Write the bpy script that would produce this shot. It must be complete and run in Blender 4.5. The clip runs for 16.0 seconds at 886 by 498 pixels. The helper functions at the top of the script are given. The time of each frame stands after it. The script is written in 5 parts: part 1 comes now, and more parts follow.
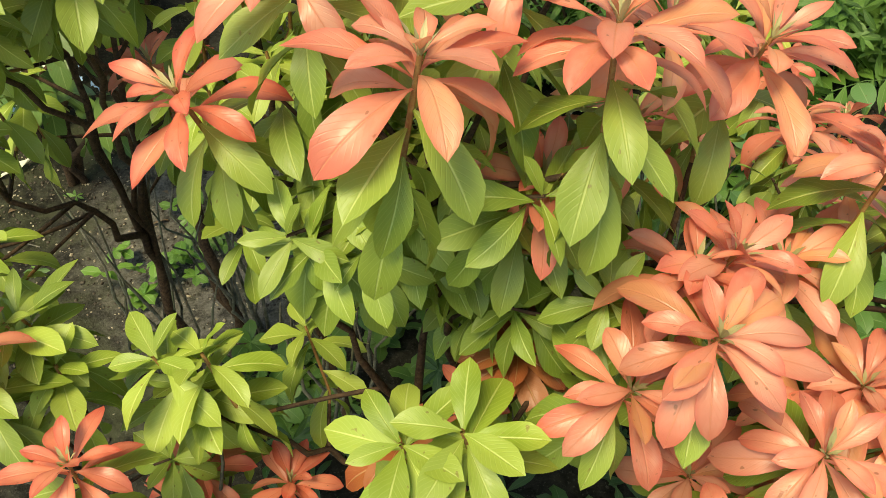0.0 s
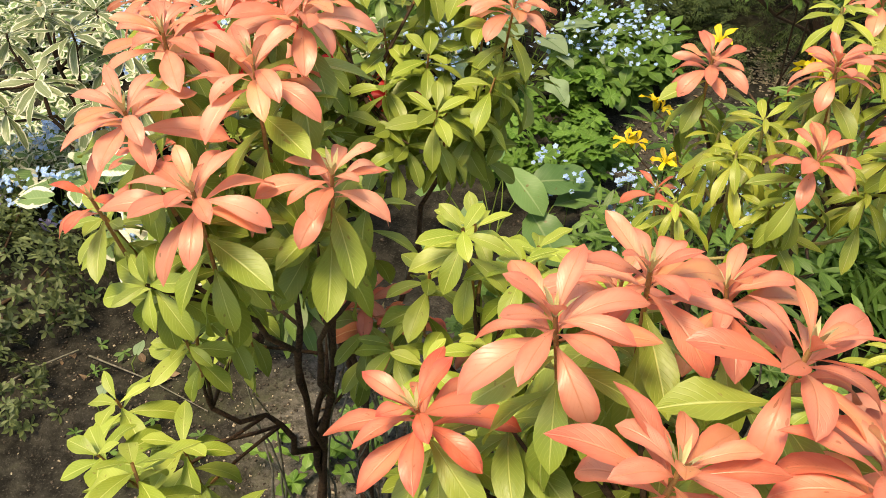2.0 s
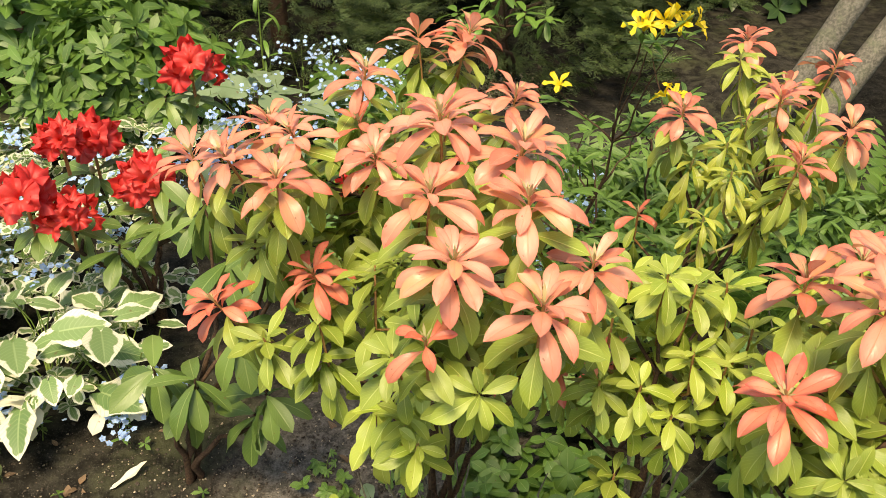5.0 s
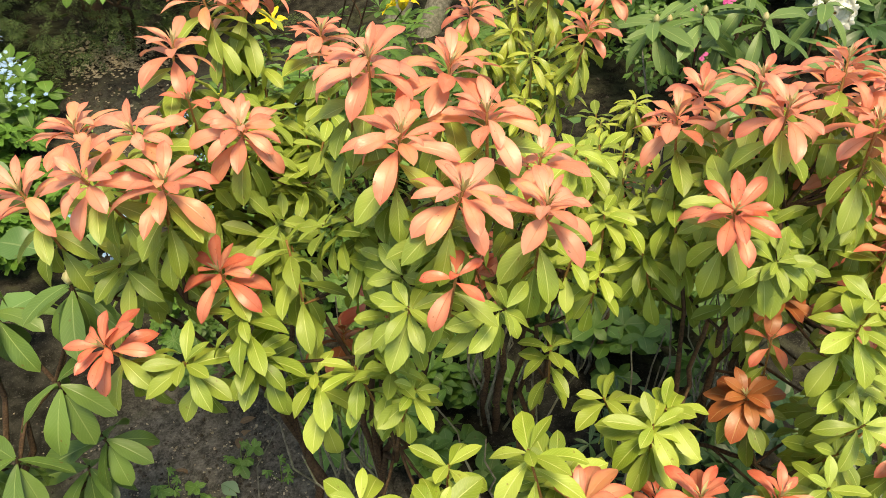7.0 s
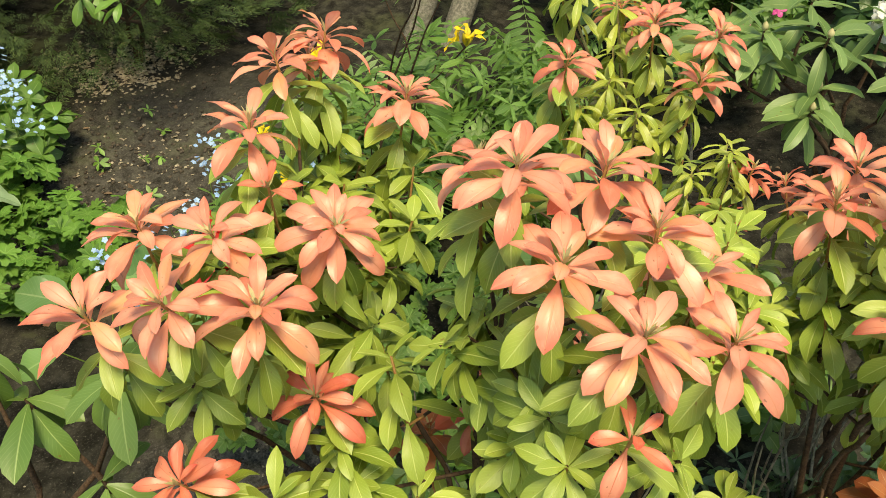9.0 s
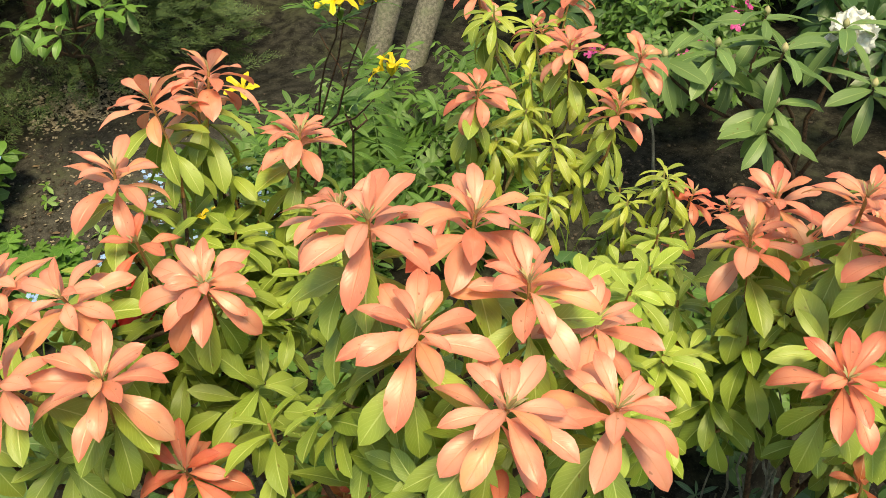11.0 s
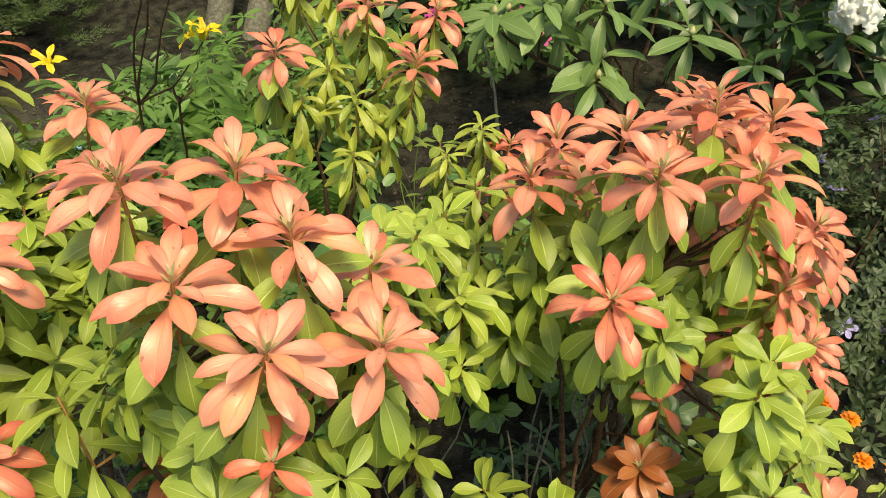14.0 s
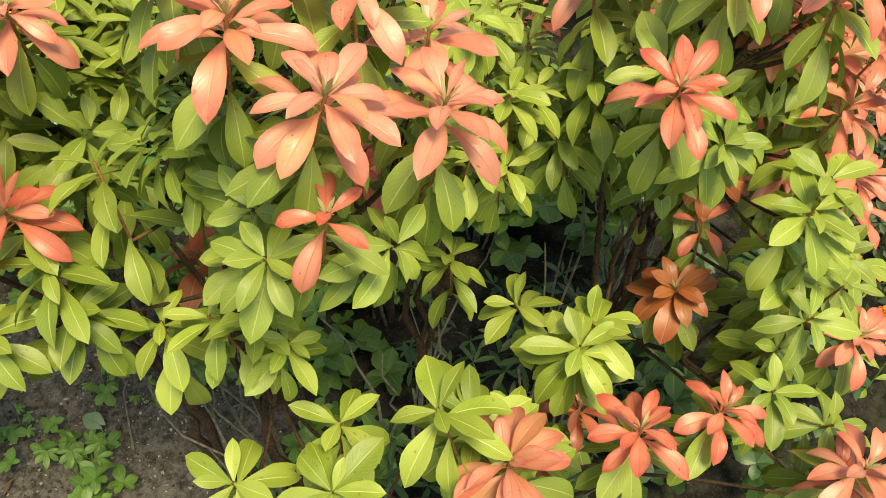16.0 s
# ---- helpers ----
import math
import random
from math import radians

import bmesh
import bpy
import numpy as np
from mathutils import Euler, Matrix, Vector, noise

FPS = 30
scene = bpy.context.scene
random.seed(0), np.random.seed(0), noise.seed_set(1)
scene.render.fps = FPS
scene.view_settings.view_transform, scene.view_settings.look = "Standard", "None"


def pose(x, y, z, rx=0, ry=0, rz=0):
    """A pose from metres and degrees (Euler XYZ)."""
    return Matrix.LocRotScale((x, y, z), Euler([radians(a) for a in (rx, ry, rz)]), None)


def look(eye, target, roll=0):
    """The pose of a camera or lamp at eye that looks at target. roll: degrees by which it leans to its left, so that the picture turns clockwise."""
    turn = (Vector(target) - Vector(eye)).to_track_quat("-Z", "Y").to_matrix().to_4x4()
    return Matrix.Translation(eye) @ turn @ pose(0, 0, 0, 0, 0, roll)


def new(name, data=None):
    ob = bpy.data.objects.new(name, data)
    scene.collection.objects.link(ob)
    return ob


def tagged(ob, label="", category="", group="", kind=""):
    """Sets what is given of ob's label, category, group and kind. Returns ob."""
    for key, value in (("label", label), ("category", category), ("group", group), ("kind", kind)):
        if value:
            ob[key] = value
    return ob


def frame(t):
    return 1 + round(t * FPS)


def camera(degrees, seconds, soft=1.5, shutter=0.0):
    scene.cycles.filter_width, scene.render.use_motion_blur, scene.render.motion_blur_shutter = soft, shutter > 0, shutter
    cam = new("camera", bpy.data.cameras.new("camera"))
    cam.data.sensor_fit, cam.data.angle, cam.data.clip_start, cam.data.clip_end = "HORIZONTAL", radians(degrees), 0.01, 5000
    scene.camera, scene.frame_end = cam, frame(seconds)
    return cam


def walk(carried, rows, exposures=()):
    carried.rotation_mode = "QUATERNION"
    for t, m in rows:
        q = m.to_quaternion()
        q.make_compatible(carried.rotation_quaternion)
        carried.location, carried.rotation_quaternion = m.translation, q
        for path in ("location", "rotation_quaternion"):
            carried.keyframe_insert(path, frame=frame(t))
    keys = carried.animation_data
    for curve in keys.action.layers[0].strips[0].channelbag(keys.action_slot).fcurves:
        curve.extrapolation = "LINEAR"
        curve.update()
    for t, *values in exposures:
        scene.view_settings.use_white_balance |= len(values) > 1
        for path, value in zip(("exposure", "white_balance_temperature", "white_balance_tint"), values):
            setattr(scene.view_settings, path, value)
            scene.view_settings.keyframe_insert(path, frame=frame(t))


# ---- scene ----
cam = camera(54.6, 16.0, 0.45)
PATH = [
    (0, (0.130, 0.560, 1.590), (0.013, 1.863, 0.078), -2.2),
    (0.5, (0.111, 0.587, 1.593), (-0.008, 1.906, 0.095), 1.6),
    (1, (0.081, 0.611, 1.624), (-0.124, 1.985, 0.184), 3.3),
    (1.5, (0.061, 0.621, 1.655), (-0.278, 2.061, 0.309), 1.6),
    (2, (0.050, 0.620, 1.692), (-0.430, 2.141, 0.485), -0.1),
    (2.5, (0.045, 0.579, 1.710), (-0.520, 2.147, 0.604), -1.1),
    (3, (-0.045, 0.440, 1.766), (-0.611, 2.025, 0.685), -1.6),
    (3.5, (-0.177, 0.304, 1.814), (-0.535, 1.934, 0.712), -2.1),
    (4, (-0.324, 0.335, 1.797), (-0.570, 1.978, 0.682), -0.9),
    (4.5, (-0.481, 0.432, 1.862), (-0.504, 2.088, 0.740), -2.1),
    (5, (-0.620, 0.439, 1.879), (-0.295, 2.048, 0.736), 0.2),
    (5.2, (-0.708, 0.437, 1.895), (-0.253, 2.013, 0.752), 0.0),
    (7.3, (-1.024, 0.716, 1.874), (0.063, 1.802, 0.594), 0.0),
    (7.5, (-0.973, 0.758, 1.865), (0.115, 1.840, 0.582), -0.1),
    (8, (-0.967, 0.852, 1.886), (0.119, 1.919, 0.589), 0.0),
    (8.5, (-1.013, 0.931, 1.896), (0.067, 1.997, 0.593), -0.1),
    (8.7, (-1.002, 0.954, 1.895), (0.074, 2.024, 0.593), -0.0),
    (10.8, (-0.835, 0.942, 1.873), (0.238, 2.083, 0.629), -1.6),
    (11, (-0.819, 0.920, 1.869), (0.281, 2.011, 0.604), -1.7),
    (11.5, (-0.784, 0.880, 1.872), (0.356, 1.898, 0.582), -1.2),
    (12, (-0.757, 0.853, 1.885), (0.416, 1.818, 0.584), -1.2),
    (12.5, (-0.754, 0.827, 1.893), (0.444, 1.755, 0.587), -1.4),
    (13, (-0.757, 0.799, 1.905), (0.463, 1.693, 0.596), -0.7),
    (13.5, (-0.765, 0.813, 1.903), (0.469, 1.683, 0.592), 0.1),
    (14, (-0.767, 0.813, 1.861), (0.468, 1.670, 0.541), 0.6),
    (14.5, (-0.772, 0.815, 1.826), (0.431, 1.640, 0.457), 1.2),
    (15, (-0.782, 0.815, 1.793), (0.372, 1.605, 0.364), 1.3),
    (15.5, (-0.807, 0.824, 1.771), (0.311, 1.585, 0.298), 2.3),
    (16, (-0.830, 0.828, 1.756), (0.235, 1.569, 0.234), 3.5),
]
walk(cam, [(t, look(eye, target, roll)) for t, eye, target, roll in PATH], exposures=[(0, 0.98, 8600, -6), (1.2, 1.04, 8800, 0), (2.5, 1.22, 9000, 14), (5, 1.25, 9000, 11), (7.5, 1.18, 8900, 1), (11, 1.13, 8800, -1), (16, 1.00, 8900, 0)])

# ---- light ----
world = bpy.data.worlds.new("sky")
world.use_nodes = True
scene.world = world
wn = world.node_tree.nodes
sky = wn.new("ShaderNodeTexSky")
sky.sky_type = "NISHITA"
sky.sun_disc = False
SUN_ELEVATION, SUN_AZIMUTH = 68.0, 205.0
sky.sun_elevation, sky.sun_rotation = radians(SUN_ELEVATION), radians(SUN_AZIMUTH)
world.node_tree.links.new(sky.outputs[0], wn["Background"].inputs[0])
wn["Background"].inputs[1].default_value = 0.125
sun = new("sun", bpy.data.lights.new("sun", "SUN"))
sun.data.energy, sun.data.angle, sun.data.color = 2.5, radians(20), (1.0, 0.92, 0.78)
sun_from = Vector((math.sin(radians(SUN_AZIMUTH)) * math.cos(radians(SUN_ELEVATION)), math.cos(radians(SUN_AZIMUTH)) * math.cos(radians(SUN_ELEVATION)), math.sin(radians(SUN_ELEVATION))))
sun.matrix_world = look(sun_from * 20, (0, 0, 0))

# ---- helpers of this place ----
UP = Vector((0, 0, 1))
GOLDEN = 2.39996
HOME = {}


def thing(name, base, label, category, group="", kind=""):
    ob = new(name)
    ob.empty_display_size = 0.05
    ob.location = base
    HOME[ob] = Matrix.Translation(base)
    return tagged(ob, label, category, group, kind)


def attach(name, mesh, parent, m, label="", kind=""):
    """Links a mesh as a part of parent, at the world pose m."""
    ob = new(name, mesh)
    ob.parent = parent
    ob.matrix_basis = HOME[parent].inverted() @ m
    HOME[ob] = m
    return tagged(ob, label, "", "", kind)


def make_mesh(name, verts, faces, material, uvs=None, smooth=True):
    me = bpy.data.meshes.new(name)
    me.from_pydata(np.asarray(verts, dtype=float).tolist(), [], faces if isinstance(faces, list) else faces.tolist())
    if uvs is not None:
        layer = me.uv_layers.new(name="UVMap")
        loops = np.zeros(len(me.loops), dtype=np.int32)
        me.loops.foreach_get("vertex_index", loops)
        layer.data.foreach_set("uv", np.asarray(uvs, dtype=np.float32)[loops].ravel())
    me.materials.append(material)
    if smooth:
        me.polygons.foreach_set("use_smooth", np.ones(len(me.polygons), dtype=bool))
    me.update()
    return me


def leaf_form(width, arch=0.5, fold=0.3, a=1.25, b=0.85, seg=7, wave=0.0, heart=False, across=4, lift=0.0, twist=0.0):
    """A leaf one unit long along x with its upper side to +z: vertices, faces, uvs."""
    us = np.linspace(0, 1, seg + 1)
    if heart:
        us = (1 - np.cos(math.pi * us)) / 2
    peak = (a / (a + b)) ** a * (b / (a + b)) ** b
    verts, uvs, faces = [], [], []
    px, pz = 0.0, 0.0
    for i, u in enumerate(us):
        ang = lift - arch * u
        if i:
            px += math.cos(ang) * (u - us[i - 1])
            pz += math.sin(ang) * (u - us[i - 1])
        half = width / 2 * (max(u, 1e-4) ** a * max(1 - u, 0) ** b / peak) + 0.006 * (1 - u)
        if heart:
            half = width / 2 * (0.60 + 0.40 * math.sin(u / 0.36 * math.pi / 2) if u < 0.36 else max(0.0, 1 - ((u - 0.36) / 0.64) ** 1.35) ** 0.95) + 0.004
        for j in range(across + 1):
            v = 2 * j / across - 1
            rise = fold * abs(v) * half - 0.35 * fold * v * v * half + wave * math.sin(u * 11 + v * 2) * abs(v) * half + twist * v * u * half
            back = -0.17 * math.sin(math.pi * abs(v) ** 0.8) * max(0.0, 1 - u / 0.36) if heart else 0.0
            verts.append((px - math.sin(ang) * rise + back, v * half, pz + math.cos(ang) * rise))
            uvs.append((u, (v + 1) / 2))
    n = across + 1
    for i in range(seg):
        for j in range(across):
            k = i * n + j
            faces.append((k, k + n, k + n + 1, k + 1))
    return np.array(verts), np.array(faces), np.array(uvs)


def spindle(radius, height, sides=9):
    """A pointed, plump bud standing on the origin."""
    verts, faces, uvs = [], [], []
    for i, (s, r) in enumerate(((0, 0.35), (0.2, 0.8), (0.45, 1.0), (0.7, 0.75), (0.88, 0.4), (1, 0.05))):
        for k in range(sides):
            a = 2 * math.pi * k / sides + 0.3 * i
            rr = radius * r * (1 + 0.12 * (k % 2))
            verts.append((rr * math.cos(a), rr * math.sin(a), height * s))
            uvs.append((s, k / sides))
    for i in range(5):
        for k in range(sides):
            a, b = i * sides + k, i * sides + (k + 1) % sides
            faces.append((a, b, b + sides, a + sides))
    return np.array(verts), np.array(faces), np.array(uvs)


class Mass:
    """Gathers many small pieces into one mesh."""

    def __init__(self):
        self.v, self.f, self.u, self.n = [], [], [], 0

    def add(self, form, m):
        v, f, u = form
        m = np.array(m)
        self.v.append(v @ m[:3, :3].T + m[:3, 3])
        self.f.append(f + self.n)
        self.u.append(u)
        self.n += len(v)

    def mesh(self, name, material, origin=(0, 0, 0)):
        return make_mesh(name, np.concatenate(self.v) - np.array(origin), np.concatenate(self.f), material, np.concatenate(self.u))


def turn_to(axis, azimuth, elevation, at, size, roll=0.0):
    """A pose whose x points away from axis at that azimuth and elevation above the plane across it."""
    z = Vector(axis).normalized()
    x = z.cross(Vector((0.13, 0.97, 0.2))).normalized()
    y = z.cross(x)
    out = x * math.cos(azimuth) + y * math.sin(azimuth)
    d = out * math.cos(elevation) + z * math.sin(elevation)
    up = z * math.cos(elevation) - out * math.sin(elevation)
    side = up.cross(d)
    up, side = up * math.cos(roll) + side * math.sin(roll), side * math.cos(roll) - up * math.sin(roll)
    m = Matrix((d * size, side * size, up * size)).transposed().to_4x4()
    m.translation = at
    return m


def bent(p, q, sag=0.12, n=5, rng=random, away=None):
    """Points of a gently bent stem from p to q that ends upright."""
    p, q = Vector(p), Vector(q)
    mid = p.lerp(q, 0.55) + Vector((rng.uniform(-1, 1), rng.uniform(-1, 1), -0.6)) * sag * (q - p).length
    return [p.lerp(mid, s).lerp(mid.lerp(q, s), s) for s in (i / n for i in range(n + 1))]


def rising(p, q, n, rng, jitter=0.008):
    """Points of a woody limb that rises steeply from p and then leans out to q."""
    p, q = Vector(p), Vector(q)
    way = q - p
    mid = p + Vector((way.x * 0.22 + rng.uniform(-0.05, 0.05), way.y * 0.22 + rng.uniform(-0.05, 0.05), way.z * 0.62))
    return [p.lerp(mid, s).lerp(mid.lerp(q, s), s) + Vector((rng.gauss(0, jitter), rng.gauss(0, jitter), 0)) * (0 < s < 1) for s in (i / n for i in range(n + 1))]


def tube_form(points, r0, r1, sides=6, knots=0.0, rng=random):
    pts = [Vector(p) for p in points]
    verts, faces, uvs = [], [], []
    for i, p in enumerate(pts):
        d = (pts[min(i + 1, len(pts) - 1)] - pts[max(i - 1, 0)]).normalized()
        x = d.cross(Vector((0.3, 0.9, 0.11))).normalized()
        y = d.cross(x)
        s = i / (len(pts) - 1)
        r = (r0 + (r1 - r0) * s) * (1 + knots * rng.uniform(-1, 1))
        for k in range(sides):
            a = 2 * math.pi * k / sides
            rr = r * (1 + knots * 0.6 * rng.uniform(-1, 1))
            verts.append(p + (x * math.cos(a) + y * math.sin(a)) * rr)
            uvs.append((s, k / sides))
    for i in range(len(pts) - 1):
        for k in range(sides):
            a, b = i * sides + k, i * sides + (k + 1) % sides
            faces.append((a, b, b + sides, a + sides))
    return np.array([tuple(v) for v in verts]), np.array(faces), np.array(uvs)


def tube(name, points, r0, r1, material, origin=(0, 0, 0), sides=6, knots=0.08, rng=random):
    v, f, u = tube_form(points, r0, r1, sides, knots, rng)
    return make_mesh(name, v - np.array(origin), f, material, u)


def value_noise(x, y, seed=0):
    xi, yi = np.floor(x).astype(np.int64), np.floor(y).astype(np.int64)
    fx, fy = x - xi, y - yi
    fx, fy = fx * fx * (3 - 2 * fx), fy * fy * (3 - 2 * fy)

    def h(a, b):
        s = np.sin(a * 127.1 + b * 311.7 + seed * 74.7) * 43758.5453
        return s - np.floor(s)

    return (h(xi, yi) * (1 - fx) + h(xi + 1, yi) * fx) * (1 - fy) + (h(xi, yi + 1) * (1 - fx) + h(xi + 1, yi + 1) * fx) * fy - 0.5


def ground_z(x, y):
    x, y = np.asarray(x, dtype=float), np.asarray(y, dtype=float)
    z = 0.10 * value_noise(x / 0.9, y / 0.9, 1) + 0.045 * value_noise(x / 0.22, y / 0.22, 2) + 0.024 * value_noise(x / 0.07, y / 0.07, 3)
    return z


def gz(x, y):
    return float(ground_z(x, y))


# ---- materials ----
def material(name):
    m = bpy.data.materials.new(name)
    m.use_nodes = True
    nt = m.node_tree
    return m, nt, nt.nodes, nt.links, nt.nodes["Principled BSDF"]


def calc(nt, op, a, b=None, c=None):
    n = nt.nodes.new("ShaderNodeMath")
    n.operation = op
    for i, s in enumerate((a, b, c)):
        if s is None:
            continue
        if isinstance(s, (int, float)):
            n.inputs[i].default_value = s
        else:
            nt.links.new(s, n.inputs[i])
    return n.outputs[0]


def blend(nt, f, a, b, mode="MIX"):
    n = nt.nodes.new("ShaderNodeMix")
    n.data_type, n.blend_type = "RGBA", mode
    for i, s in ((0, f), (6, a), (7, b)):
        if isinstance(s, (int, float)):
            n.inputs[i].default_value = s
        elif isinstance(s, tuple):
            n.inputs[i].default_value = (*s, 1)
        else:
            nt.links.new(s, n.inputs[i])
    return n.outputs[2]


def span(nt, v, lo, hi, a=0.0, b=1.0):
    n = nt.nodes.new("ShaderNodeMapRange")
    n.interpolation_type = "SMOOTHSTEP"
    nt.links.new(v, n.inputs[0])
    for i, s in enumerate((lo, hi, a, b)):
        n.inputs[i + 1].default_value = s
    return n.outputs[0]


def noise_of(nt, scale, detail=3.0, rough=0.6, coords="Object"):
    c = nt.nodes.new("ShaderNodeTexCoord")
    n = nt.nodes.new("ShaderNodeTexNoise")
    n.inputs["Scale"].default_value, n.inputs["Detail"].default_value, n.inputs["Roughness"].default_value = scale, detail, rough
    nt.links.new(c.outputs[coords], n.inputs["Vector"])
    return n.outputs[0]


def leaf_material(name, one, two, tip, rib, rough=0.4, through_light=0.3, rim=None, rim_at=0.3, scale=1.0, blotch=0.25, tip_from=0.55, vein=0.15, rib_width=0.035, gloss=0.6, odd=None, edge=0.0):
    """A leaf: two hues that vary from leaf to leaf, a tip, a paler rib, faint side veins; rim: a pale margin."""
    m, nt, nodes, links, bsdf = material(name)
    uv = nodes.new("ShaderNodeUVMap")
    uv.uv_map = "UVMap"
    sep = nodes.new("ShaderNodeSeparateXYZ")
    links.new(uv.outputs[0], sep.inputs[0])
    u, v = sep.outputs[0], sep.outputs[1]
    geo, inf = nodes.new("ShaderNodeNewGeometry"), nodes.new("ShaderNodeObjectInfo")
    chance = calc(nt, "FRACT", calc(nt, "ADD", geo.outputs["Random Per Island"], inf.outputs["Random"]))
    chance2 = calc(nt, "FRACT", calc(nt, "MULTIPLY", chance, 7.31))
    side = calc(nt, "ABSOLUTE", calc(nt, "SUBTRACT", v, 0.5))
    colour = blend(nt, chance, one, two)
    colour = blend(nt, calc(nt, "MULTIPLY", span(nt, u, tip_from, 1.0), calc(nt, "MULTIPLY_ADD", chance2, 0.6, 0.3)), colour, tip)
    where = nodes.new("ShaderNodeCombineXYZ")
    links.new(u, where.inputs[0])
    links.new(calc(nt, "MULTIPLY", v, 0.45), where.inputs[1])
    links.new(calc(nt, "MULTIPLY", chance, 37.0), where.inputs[2])

    def speckle(size, detail=3.0):
        n = nodes.new("ShaderNodeTexNoise")
        n.inputs["Scale"].default_value, n.inputs["Detail"].default_value = size, detail
        links.new(where.outputs[0], n.inputs["Vector"])
        return n.outputs[0]

    if odd:
        colour = blend(nt, span(nt, calc(nt, "FRACT", calc(nt, "MULTIPLY", chance, 13.7)), 0.7, 0.95, 0.0, 0.75), colour, odd)
    mottle = speckle(3.2, 4.0)
    colour = blend(nt, span(nt, mottle, 0.42, 0.75, 0.0, blotch), colour, two)
    fine = speckle(22.0)
    if edge:
        colour = blend(nt, span(nt, calc(nt, "MULTIPLY_ADD", mottle, 0.3, side), 0.42, 0.66, 0.0, edge), colour, tip)
    colour = blend(nt, span(nt, speckle(9.0, 1.0), 0.72, 0.78, 0.0, 0.55), colour, (0.16, 0.07, 0.02))
    if rim:
        wob = calc(nt, "MULTIPLY_ADD", speckle(5.0), 0.45, calc(nt, "SUBTRACT", calc(nt, "MAXIMUM", side, calc(nt, "MULTIPLY_ADD", u, 1.1, -0.62)), 0.225))
        colour = blend(nt, span(nt, wob, rim_at - 0.02, rim_at + 0.05), colour, rim)
    rays = calc(nt, "SINE", calc(nt, "MULTIPLY", calc(nt, "SUBTRACT", u, calc(nt, "MULTIPLY", side, 0.55)), 75.0))
    rays = span(nt, rays, 0.75, 1.0)
    colour = blend(nt, calc(nt, "MULTIPLY", rays, vein), colour, rib)
    colour = blend(nt, span(nt, side, rib_width * 0.35, rib_width, 0.8, 0.0), colour, rib)
    bright = nodes.new("ShaderNodeHueSaturation")
    links.new(colour, bright.inputs["Color"])
    links.new(calc(nt, "MULTIPLY_ADD", chance2, 0.34, 0.82), bright.inputs["Value"])
    colour = bright.outputs[0]
    links.new(colour, bsdf.inputs["Base Color"])
    links.new(calc(nt, "MULTIPLY_ADD", fine, 0.25, rough - 0.12), bsdf.inputs["Roughness"])
    bsdf.inputs["Specular IOR Level"].default_value = gloss
    bump = nodes.new("ShaderNodeBump")
    bump.inputs["Strength"].default_value, bump.inputs["Distance"].default_value = 0.5, 0.0012
    height = calc(nt, "MULTIPLY_ADD", rays, -0.15, calc(nt, "MULTIPLY_ADD", mottle, 0.8, span(nt, side, 0.0, 0.05, -0.8, 0.0)))
    links.new(height, bump.inputs["Height"])
    links.new(bump.outputs[0], bsdf.inputs["Normal"])
    thin = nodes.new("ShaderNodeBsdfTranslucent")
    links.new(colour, thin.inputs["Color"])
    mix = nodes.new("ShaderNodeMixShader")
    mix.inputs[0].default_value = through_light
    links.new(bsdf.outputs[0], mix.inputs[1])
    links.new(thin.outputs[0], mix.inputs[2])
    links.new(mix.outputs[0], nodes["Material Output"].inputs["Surface"])
    return m


def bark_material(name, one, two, scale=1.0, rough=0.85, moss=None):
    m, nt, nodes, links, bsdf = material(name)
    big, small = noise_of(nt, 14 * scale, 4.0), noise_of(nt, 90 * scale, 4.0, 0.7)
    colour = blend(nt, span(nt, small, 0.35, 0.7), one, two)
    colour = blend(nt, span(nt, big, 0.45, 0.7, 0.0, 0.6), colour, moss or two)
    links.new(colour, bsdf.inputs["Base Color"])
    bsdf.inputs["Roughness"].default_value = rough
    bsdf.inputs["Specular IOR Level"].default_value = 0.2
    bump = nodes.new("ShaderNodeBump")
    bump.inputs["Strength"].default_value, bump.inputs["Distance"].default_value = 0.8, 0.004 / scale
    links.new(small, bump.inputs["Height"])
    links.new(bump.outputs[0], bsdf.inputs["Normal"])
    return m


def petal_material(name, one, two, throat, rough=0.5, through_light=0.35):
    return leaf_material(name, one, two, one, throat, rough, through_light, blotch=0.3, vein=0.1, rib_width=0.05)


